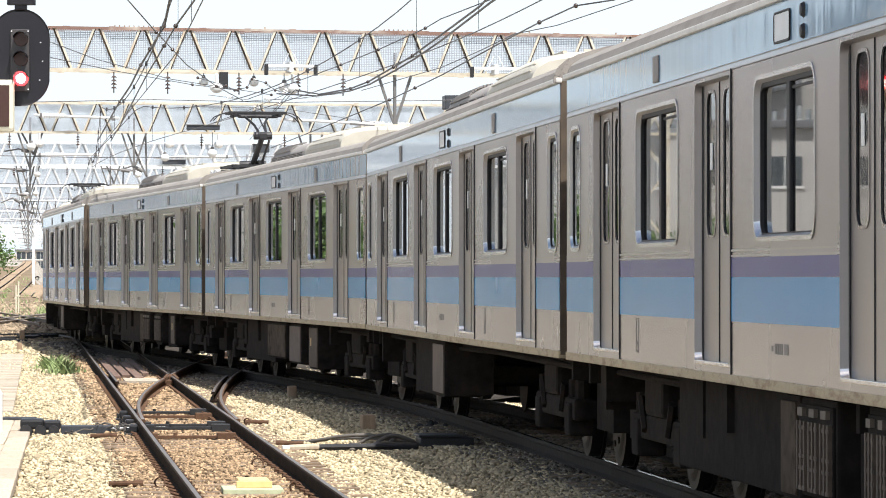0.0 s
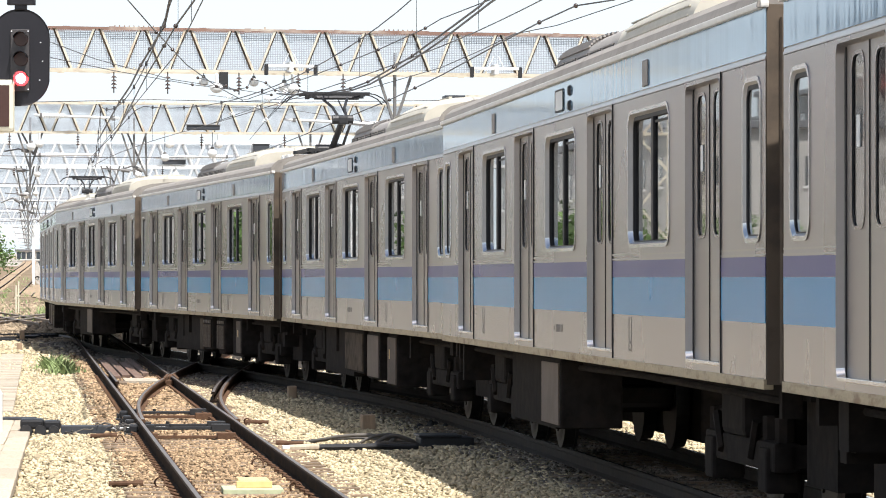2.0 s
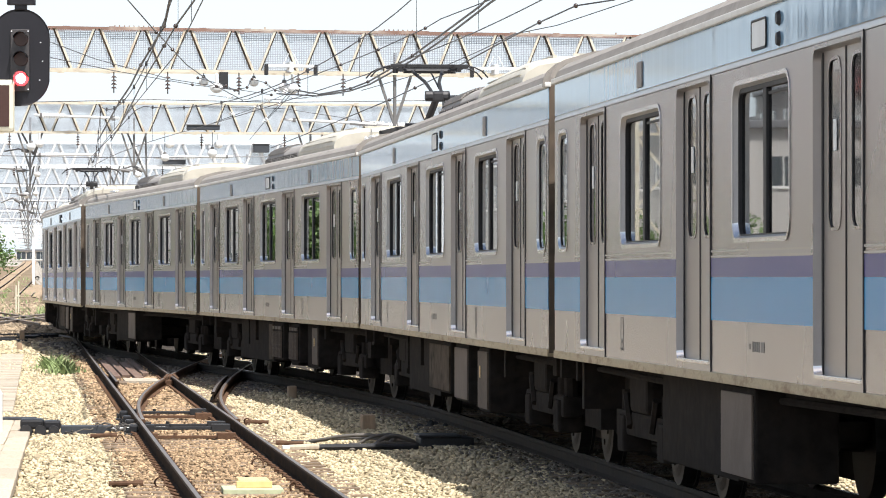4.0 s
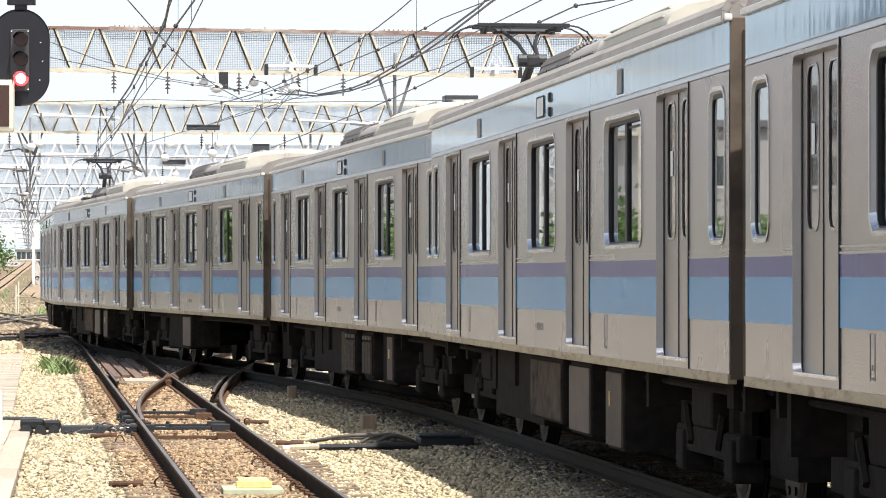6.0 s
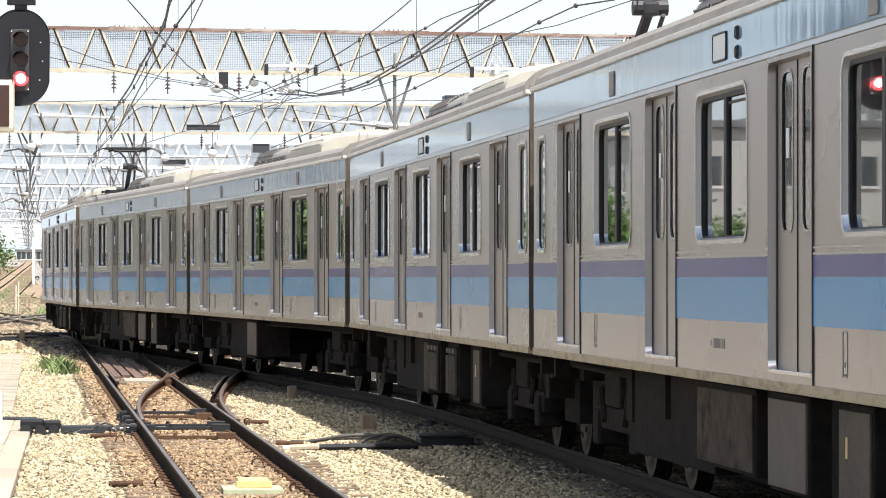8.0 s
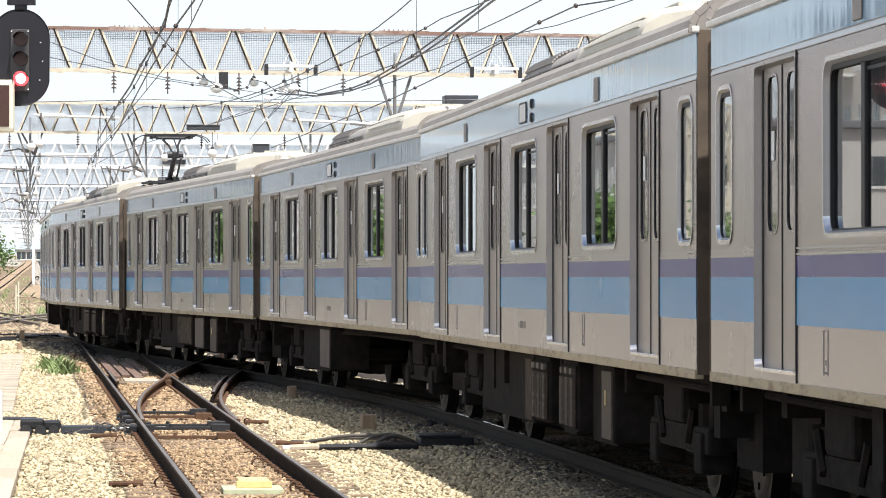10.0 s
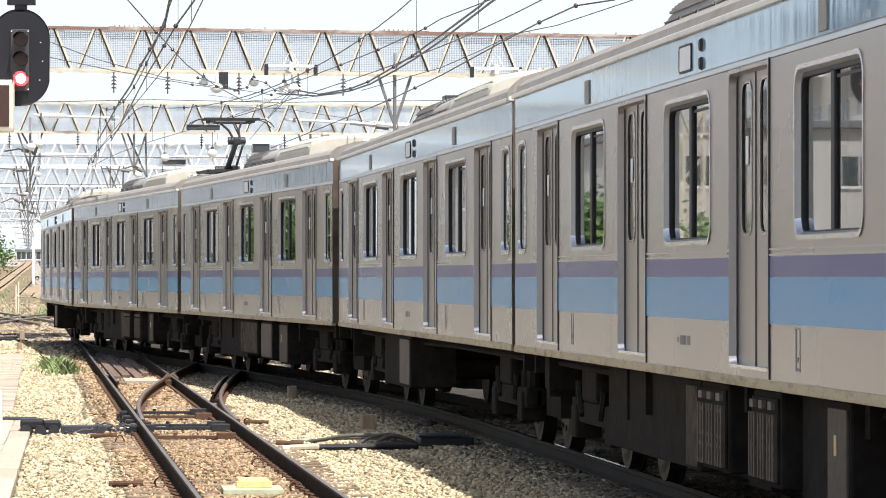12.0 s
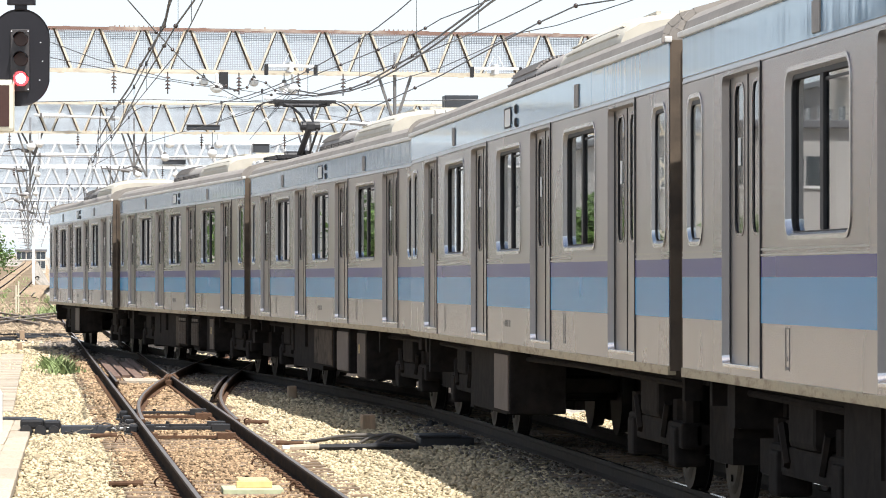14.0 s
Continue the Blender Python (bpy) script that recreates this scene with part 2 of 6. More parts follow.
def box(bm, x0, x1, y0, y1, z0, z1, bevel=0.0, mi=0):
    made = bmesh.ops.create_cube(bm, size=1.0, matrix=Matrix.Translation(((x0 + x1) / 2, (y0 + y1) / 2, (z0 + z1) / 2)) @ Matrix.Diagonal((x1 - x0, y1 - y0, z1 - z0, 1)))
    faces = {f for v in made["verts"] for f in v.link_faces}
    for f in faces:
        f.material_index = mi
    if bevel:
        edges = list({e for f in faces for e in f.edges})
        res = bmesh.ops.bevel(bm, geom=edges, offset=bevel, segments=2, affect="EDGES", profile=0.6)
        for f in res["faces"]:
            f.material_index = mi
    return bm


def boxed(*dims, bevel=0.0):
    return box(bmesh.new(), *dims, bevel=bevel)


def tube(bm, a, b, r, r2=None, seg=8, caps=True):
    a, b = Vector(a), Vector(b)
    d = b - a
    turn = d.to_track_quat("Z", "Y").to_matrix().to_4x4()
    bmesh.ops.create_cone(bm, cap_ends=caps, segments=seg, radius1=r, radius2=r if r2 is None else r2, depth=d.length,
                          matrix=Matrix.Translation((a + b) / 2) @ turn)
    return bm


def run(bm, pts, r, seg=6):
    """A round bar along a list of points."""
    pts = [Vector(p) for p in pts]
    rings = []
    for i, p in enumerate(pts):
        d = (pts[min(i + 1, len(pts) - 1)] - pts[max(i - 1, 0)]).normalized()
        side = d.cross(Vector((0, 0, 1)) if abs(d.z) < 0.95 else Vector((1, 0, 0))).normalized()
        up = side.cross(d)
        rings.append([bm.verts.new(p + r * (math.cos(a) * side + math.sin(a) * up)) for a in (2 * math.pi * k / seg for k in range(seg))])
    for a, b in zip(rings, rings[1:]):
        for k in range(seg):
            bm.faces.new((a[k], a[(k + 1) % seg], b[(k + 1) % seg], b[k]))
    bm.faces.new(rings[0])
    bm.faces.new(rings[-1][::-1])
    return bm


def bar(bm, a, b, w, h):
    """A rectangular bar from a to b, w wide and h high."""
    a, b = Vector(a), Vector(b)
    d = (b - a).normalized()
    side = d.cross(Vector((0, 0, 1)) if abs(d.z) < 0.99 else Vector((0, 1, 0))).normalized()
    up = side.cross(d)
    vs = [bm.verts.new(p + side * sx * w / 2 + up * sz * h / 2) for p in (a, b) for sx, sz in ((-1, -1), (1, -1), (1, 1), (-1, 1))]
    for f in ((0, 1, 2, 3), (7, 6, 5, 4), (0, 4, 5, 1), (1, 5, 6, 2), (2, 6, 7, 3), (3, 7, 4, 0)):
        bm.faces.new([vs[i] for i in f])
    return bm


def rounded(x0, x1, z0, z1, r, n=4):
    """Corner points of a rounded rectangle in x and z, counter-clockwise, n to each corner."""
    pts = []
    for cx, cz, a0 in ((x1 - r, z0 + r, -90), (x1 - r, z1 - r, 0), (x0 + r, z1 - r, 90), (x0 + r, z0 + r, 180)):
        for k in range(n):
            a = radians(a0 + 90 * k / (n - 1))
            pts.append((cx + r * math.cos(a), cz + r * math.sin(a)))
    return pts


def holed(bm, rect, hole, r, y, depth, n=4):
    """A plate at y over rect (x0, x1, z0, z1) with a rounded hole and its reveal of that depth towards +y."""
    inner = rounded(*hole, r, n)
    x0, x1, z0, z1 = rect
    outer = []
    for i, (px, pz) in enumerate(inner):
        c, k = divmod(i, n)
        cx, cz = ((x1, z0), (x1, z1), (x0, z1), (x0, z0))[c]
        if k == 0:
            outer.append((px, cz) if c in (0, 2) else (cx, pz))
        elif k == n - 1:
            outer.append((cx, pz) if c in (0, 2) else (px, cz))
        else:
            outer.append((cx, cz))
    seen = {}

    def vert(p, yy):
        key = (round(p[0], 5), round(p[1], 5), yy)
        if key not in seen:
            seen[key] = bm.verts.new((p[0], yy, p[1]))
        return seen[key]
    m = len(inner)
    for i in range(m):
        j = (i + 1) % m
        loop = []
        for v in (vert(outer[i], y), vert(outer[j], y), vert(inner[j], y), vert(inner[i], y)):
            if v not in loop:
                loop.append(v)
        bm.faces.new(loop)
        bm.faces.new((vert(inner[i], y), vert(inner[j], y), vert(inner[j], y + depth), vert(inner[i], y + depth))).material_index = 1
    return bm


def ring(bm, hole, r, width, y, proud, n=4, back=0.03, splay=0.0):
    """A raised rounded frame round a hole, its outside `width` larger, standing proud towards -y."""
    a = rounded(*hole, r, n)
    x0, x1, z0, z1 = hole
    b = rounded(x0 - width, x1 + width, z0 - width, z1 + width, r + width, n)
    f = rounded(x0 - splay, x1 + splay, z0 - splay, z1 + splay, r + splay, n)
    va = [[bm.verts.new((p[0], yy, p[1])) for p in pts] for pts, yy in ((b, y), (b, y - proud), (f, y - proud), (a, y + back))]
    m = len(a)
    for j, (s, t) in enumerate(zip(va, va[1:])):
        for i in range(m):
            face = bm.faces.new((s[i], s[(i + 1) % m], t[(i + 1) % m], t[i]))
            face.material_index, face.smooth = (1, True) if j == 2 else (0, False)
    for i in range(m):
        bm.edges.get((va[2][i], va[2][(i + 1) % m])).smooth = False
    return bm


def corner_glint(bm, z, x):
    """Gives a reveal's lower far corner brighter metal, painting in its sky glint."""
    for f in bm.faces:
        c = f.calc_center_median()
        if f.material_index == 1 and c.z < z and c.x < x:
            f.material_index = 2
    return bm


def sheet(bm, hole, r, y, thick=0.006, n=4):
    """A thin rounded slab filling a hole."""
    pts = rounded(*hole, r, n)
    fr = [bm.verts.new((p[0], y, p[1])) for p in pts]
    bk = [bm.verts.new((p[0], y + thick, p[1])) for p in pts]
    bm.faces.new(fr)
    bm.faces.new(bk[::-1])
    for i in range(len(pts)):
        j = (i + 1) % len(pts)
        bm.faces.new((fr[i], bk[i], bk[j], fr[j]))
    return bm


# ---- the lines in plan ----
def smooth_line(ys, xs):
    """A natural cubic through the given points: x as a function of y."""
    ys, xs = np.array(ys, float), np.array(xs, float)
    n, h = len(ys), np.diff(ys)
    a, b = np.eye(n), np.zeros(n)
    for i in range(1, n - 1):
        a[i, i - 1:i + 2] = h[i - 1], 2 * (h[i - 1] + h[i]), h[i]
        b[i] = 6 * ((xs[i + 1] - xs[i]) / h[i] - (xs[i] - xs[i - 1]) / h[i - 1])
    mm = np.linalg.solve(a, b)

    def at(q):
        i = min(max(int(np.searchsorted(ys, q)) - 1, 0), n - 2)
        c = min(max(q, ys[0]), ys[-1])
        s, t, hh = ys[i + 1] - c, c - ys[i], h[i]
        v = (mm[i] * s ** 3 + mm[i + 1] * t ** 3) / (6 * hh) + (xs[i] / hh - mm[i] * hh / 6) * s + (xs[i + 1] / hh - mm[i + 1] * hh / 6) * t
        if c != q:
            k = 0 if q < c else n - 2
            g = (xs[k + 1] - xs[k]) / h[k] + (-h[k] * (2 * mm[k] + mm[k + 1]) / 6 if q < c else h[k] * (mm[k] + 2 * mm[k + 1]) / 6)
            v += g * (q - c)
        return float(v)
    return at


TRAIN_LINE = smooth_line([5.0, 15.0, 25.0, 35.0, 45.0, 55.0, 65.0, 75.0, 85.0, 95.0, 105.0, 115.0, 125.0, 135.0, 145.0, 155.0, 165.0, 175.0],
                         [5.313, 4.381, 3.374, 2.345, 1.331, 0.194, -1.403, -3.21, -5.123, -7.067, -8.648, -9.95, -11.0, -11.9, -12.8, -13.8, -14.8, -15.8])
NEAR_LINE = smooth_line([20, 60, 120, 330], [-0.168, -4.256, -10.388, -31.85])
CROSS_LINE = smooth_line([46, 50, 54, 60, 65, 70, 76, 82, 90], [-2.80, -3.17, -3.50, -3.86, -4.06, -4.20, -4.31, -4.38, -4.42])
CLIMB_LINE = smooth_line([330, 400, 520, 650, 730, 800], [-37.8, -43.9, -54.8, -66.7, -75.2, -84.5])


def heading(line, y):
    """The angle in degrees by which a line leans to the left of +y."""
    return math.degrees(math.atan(-(line(y + 0.25) - line(y - 0.25)) / 0.5))


# ---- ground ----
def rise(y, x=0.0):
    """The land's height: level along the lines, climbing in the distance beside them."""
    side = min(max((-0.0985 * y + 0.2 - x) / 1.5, 0.0), 1.0)
    return side * side * (3 - 2 * side) * 0.0122 * min(max(0.0, y - 310), 600)


def build_ground():
    bm = bmesh.new()
    ys = [-60, -20, 10, 25] + [25 + 1.0 * k for k in range(1, 90)] + [120 + 8 * k for k in range(0, 24)] + [310 + 10 * k for k in range(0, 45)] + [900, 1200, 2500, 4500]
    xs = [-2500, -600, -150] + [-92 + 1.2 * k for k in range(0, 60)] + [-20 + 0.8 * k for k in range(0, 36)] + [12, 20, 40, 100, 400, 2500]
    grid = []
    for y in ys:
        row = []
        for x in xs:
            z = -0.235 + rise(y, x)
            if 20 < y < 125 and -20 < x < 9:
                z += 0.02 * noise.noise(Vector((x * 0.5, y * 0.3, 0))) + 0.008 * noise.noise(Vector((x * 2, y * 1.5, 5)))
            row.append(bm.verts.new((x, y, z)))
        grid.append(row)
    for a, b in zip(grid, grid[1:]):
        for k in range(len(xs) - 1):
            bm.faces.new((a[k], a[k + 1], b[k + 1], b[k]))
    return thing("ground", "sunlit ballast and dry earth bed", "ground", kind="structure", bm=bm, mat=GROUND, smooth=True)


ground = build_ground()


def build_ballast():
    """Loose stones over the bed where the camera looks closest."""
    rng = np.random.default_rng(4)
    bv = np.array([(1, 0, 0), (-1, 0, 0), (0, 1, 0), (0, -1, 0), (0, 0, 1), (0, 0, -1)], float)
    bf = np.array([(0, 2, 4), (2, 1, 4), (1, 3, 4), (3, 0, 4), (2, 0, 5), (1, 2, 5), (3, 1, 5), (0, 3, 5)])
    spots = []
    for y0, y1, density, grow in ((29, 38, 950, 0.9), (38, 48, 700, 1.0), (48, 60, 440, 1.15), (60, 76, 250, 1.4), (76, 100, 110, 1.8), (100, 140, 34, 3.0), (140, 240, 9, 5.0), (240, 312, 4, 7.0)):
        x0, x1 = -0.112 * y1 - 0.3, max(TRAIN_LINE(y0) + 0.2, -2.0) if y0 < 99 else -0.088 * y0
        count = int((y1 - y0) * (x1 - x0) * density)
        spots.append(np.column_stack([rng.uniform(x0, x1, count), rng.uniform(y0, y1, count), np.full(count, grow)]))
    side = rng.uniform((1.3, 34), (5.5, 56), (30000, 2))
    side[:, 0] += np.array([TRAIN_LINE(y) for y in side[:, 1]])
    spots.append(np.column_stack([side, np.full(len(side), 1.25)]))
    spots = np.concatenate(spots)
    lean = np.array([NEAR_LINE(y) for y in spots[:, 1]])
    off = spots[:, 0] - lean
    walkway = -0.0905 * (spots[:, 1] - 34.8) - 3.69
    keep = (np.abs(np.abs(off) - 0.566) > 0.07) & (spots[:, 0] > -0.1105 * spots[:, 1])
    keep &= ~((spots[:, 1] < 52) & (spots[:, 0] < walkway))
    spots, off = spots[keep], off[keep]
    # Soot by the rails; past y 66 the dark colour widens as train shadow.
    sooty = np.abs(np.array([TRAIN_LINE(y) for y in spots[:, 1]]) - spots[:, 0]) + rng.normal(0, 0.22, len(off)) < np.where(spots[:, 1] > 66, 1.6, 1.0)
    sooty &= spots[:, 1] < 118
    far = spots[:, 1] > 118
    near = (np.abs(off) < np.where(off > 0, 0.62, 0.95) + rng.normal(0, 0.07, len(off))) & ~sooty & ~far
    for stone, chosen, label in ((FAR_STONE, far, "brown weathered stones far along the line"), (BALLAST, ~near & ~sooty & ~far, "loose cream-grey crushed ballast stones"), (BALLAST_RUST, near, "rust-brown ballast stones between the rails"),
                                 (BALLAST_SOOT_SHADE, sooty, "ballast stones beside the train's rails, soot and shade in their colour")):
        rusty = stone is BALLAST_RUST
        some = spots[chosen]
        n = len(some)
        size = rng.uniform(0.016, 0.031, n) * some[:, 2]
        ang = rng.uniform(0, 2 * np.pi, (n, 2))
        ang[:, 1] = rng.normal(0, 0.35, n)
        wob = bv[None] * rng.uniform(0.75, 1.2, (n, 6, 1)) + rng.normal(0, 0.22, (n, 6, 3))
        wob *= rng.uniform(0.7, 1.3, (n, 1, 3)) * np.array([1.3, 1.1, 0.72]) * size[:, None, None]
        c, s = np.cos(ang[:, 0])[:, None], np.sin(ang[:, 0])[:, None]
        x, y, z = wob[..., 0], wob[..., 1], wob[..., 2]
        x, y = c * x - s * y, s * x + c * y
        c, s = np.cos(ang[:, 1])[:, None], np.sin(ang[:, 1])[:, None]
        x, z = c * x - s * z, s * x + c * z
        depth = (-0.192 if rusty else -0.205) + rng.uniform(-0.02, 0.03, n)
        bedz = np.array([0.02 * noise.noise(Vector((p[0] * 0.5, p[1] * 0.3, 0))) for p in some])
        co = np.stack([x + some[:, 0:1], y + some[:, 1:2], z + (depth + bedz)[:, None]], -1).reshape(-1, 3)
        faces = (bf[None] + (np.arange(n) * 6)[:, None, None]).reshape(-1, 3)
        me = bpy.data.meshes.new("ballast")
        me.vertices.add(len(co))
        me.vertices.foreach_set("co", co.ravel())
        me.loops.add(faces.size)
        me.loops.foreach_set("vertex_index", faces.ravel().astype(np.int32))
        me.polygons.add(len(faces))
        me.polygons.foreach_set("loop_start", np.arange(0, faces.size, 3, dtype=np.int32))
        me.update(calc_edges=True)
        me.materials.append(stone)
        tagged(new("ballast", me), label, "ballast", kind="stuff")


build_ballast()


def earth_verge():
    """Brown earth beside the far rails."""
    bm = bmesh.new()
    rows = []
    for k in range(60):
        y = 128 + 8 * k
        row = []
        for j in range(9):
            x = y * (-0.128 + 0.0052 * j)
            row.append(bm.verts.new((x, y, -0.17 + rise(y, x) + 0.10 * noise.noise(Vector((x * 0.4, y * 0.12, 9))))))
        rows.append(row)
    for a, b in zip(rows, rows[1:]):
        for j in range(8):
            bm.faces.new((a[j], a[j + 1], b[j + 1], b[j]))
    thing("earth_verge", "brown dry earth verge beside the far rails", "verge", kind="structure", bm=bm, mat=EARTH, smooth=True)


earth_verge()


# ---- rails ----
RAIL_PROFILE = [(-0.019, 0.0), (0.019, 0.0), (0.031, -0.008), (0.034, -0.035), (0.009, -0.05), (0.009, -0.125), (0.062, -0.145), (0.062, -0.156),
                (-0.062, -0.156), (-0.062, -0.145), (-0.009, -0.125), (-0.009, -0.05), (-0.034, -0.035), (-0.031, -0.008)]


def rail_mesh(line, shift, y0, y1, step=1.0, lift=0.0, scale=1.0):
    bm = bmesh.new()
    count = max(2, int((y1 - y0) / step) + 1)
    rows = []
    for k in range(count):
        y = y0 + (y1 - y0) * k / (count - 1)
        a = radians(heading(line, y))
        cx, cy = line(y) + shift * math.cos(a), y + shift * math.sin(a)
        rows.append([bm.verts.new((cx + px * scale * math.cos(a), cy + px * scale * math.sin(a), pz + lift + rise(cy, cx))) for px, pz in RAIL_PROFILE])
    m = len(RAIL_PROFILE)
    for a, b in zip(rows, rows[1:]):
        for k in range(m):
            f = bm.faces.new((a[k], a[(k + 1) % m], b[(k + 1) % m], b[k]))
            f.material_index = 1 if k == 0 else 0
    bm.faces.new(rows[0][::-1])
    bm.faces.new(rows[-1])
    return bm


def track(name, label, line, y0, y1, top=RAIL_TOP, web=RAIL_SIDE):
    t = thing(name, label, "railway track", kind="structure")
    for side in (-0.566, 0.566):
        part("rail", rail_mesh(line, side, y0, y1), [web, top], t)
    return t


def sleeper_mesh(w=2.1, d=0.22, h=0.16):
    return mesh_of("sleeper", boxed(-w / 2, w / 2, -d / 2, d / 2, -h, 0, bevel=0.008), SLEEPER)


def clip_mesh():
    bm = bmesh.new()
    box(bm, -0.09, 0.09, -0.07, 0.07, 0.0, 0.015)
    for sx in (-1, 1):
        tube(bm, (sx * 0.085, -0.03, 0.0), (sx * 0.085, -0.03, 0.05), 0.014, seg=6)
        run(bm, [(sx * 0.05, 0.04, 0.03), (sx * 0.1, 0.05, 0.045), (sx * 0.12, 0.0, 0.05), (sx * 0.1, -0.05, 0.045), (sx * 0.05, -0.04, 0.03)], 0.011, 5)
    return mesh_of("rail_clip", bm, RUST)


SLEEPER_MESH, CLIP_MESH = sleeper_mesh(), clip_mesh()


def lay_sleepers(t, line, y0, y1, pitch, clips=True):
    y = y0
    while y < y1:
        a = heading(line, y)
        part("sleeper", SLEEPER_MESH, None, t, at=pose(line(y), y, -0.165 + rise(y, line(y)) + random.uniform(-0.01, 0.006), 0, 0, a + random.uniform(-1, 1)))
        if clips:
            for s in (-0.566, 0.566):
                part("rail_clip", CLIP_MESH, None, t, at=pose(line(y) + s, y, -0.162, 0, 0, a))
        y += pitch + random.uniform(-0.03, 0.03)


near_track = track("track_near", "dark worn rails of the near turnout on rusty sleepers", NEAR_LINE, 24, 330)
lay_sleepers(near_track, NEAR_LINE, 28, 75, 0.6)
train_track = track("track_train", "rails with polished heads under the train", TRAIN_LINE, -30, 118, RAIL_SHINE, RAIL_DARK)
lay_sleepers(train_track, TRAIN_LINE, 20, 90, 0.6, clips=False)


def track_bed(line, y0, y1, width, mat=TRACK_BED, top=-0.14, label="rust-brown ballast bed under distant rails"):
    bm = bmesh.new()
    rows = []
    count = int((y1 - y0) / 3) + 1
    for k in range(count):
        y = y0 + (y1 - y0) * k / (count - 1)
        x, wob = line(y), 0.25 * noise.noise(Vector((0, y * 0.2, 3)))
        rows.append([bm.verts.new((x + s * (width / 2 + wob) * f, y, z + rise(y, x))) for s, f, z in ((-1, 1.25, -0.26), (-1, 0.85, top), (1, 0.85, top), (1, 1.25, -0.26))])
    for a, b in zip(rows, rows[1:]):
        for k in range(3):
            bm.faces.new((a[k], a[k + 1], b[k + 1], b[k]))
    thing("track_bed", label, "track bed", kind="structure", bm=bm, mat=mat)


track_bed(NEAR_LINE, 116, 330, 2.6)
track_bed(TRAIN_LINE, -30, 118, 2.5, SOOT_SHADE, -0.19, "near-black bed below the train's rails, soot and shade in its colour")
# Unseen dark sheet, added to dim ground reflections in the window reveals.
track_bed(TRAIN_LINE, -30, 29, 7.2, SOOT_SHADE, -0.20, "unseen dark sheet added beside the line to dim reflections")
track_bed(CLIMB_LINE, 330, 800, 2.0)
# Dark sheet added beyond the train to cut bright gaps below it.
track_bed(smooth_line([60, 75, 90, 105, 120], [3.6, 0.95, -1.9, -4.5, -6.3]), 62, 120, 5.0, SOOT_SHADE, -0.13, "dark sheet added beyond the train to darken gaps below it")
cross_track = track("track_crossover", "dark curved rails of the crossover", CROSS_LINE, 48.5, 95, web=RUST)
lay_sleepers(cross_track, CROSS_LINE, 62, 80, 0.62, clips=False)


climb_track = track("track_climbing", "distant rails climbing a sandy embankment", CLIMB_LINE, 330, 800)
lay_sleepers(climb_track, CLIMB_LINE, 340, 520, 1.4, clips=False)
CLIMB_LINE_B = smooth_line([330, 400, 520, 650, 730, 800], [-34.2, -40.4, -51.4, -63.4, -71.8, -81.0])
track_bed(CLIMB_LINE_B, 330, 800, 2.0)
climb_track_b = track("track_climbing_second", "second pair of distant rails climbing beside the first", CLIMB_LINE_B, 330, 800)


# ---- the train ----
DOORS = (-7.41, -2.47, 2.47, 7.41)
SIDE, HALF = -1.40, 9.75
Z_SILL, Z_BLUE, Z_PURPLE, Z_LINE, Z_TOPLINE, Z_BAND, Z_GUTTER = 1.03, 1.418, 1.702, 1.832, 3.037, 3.085, 3.36
MESHES = {}


def shared(key, make):
    if key not in MESHES:
        MESHES[key] = make()
    return MESHES[key]


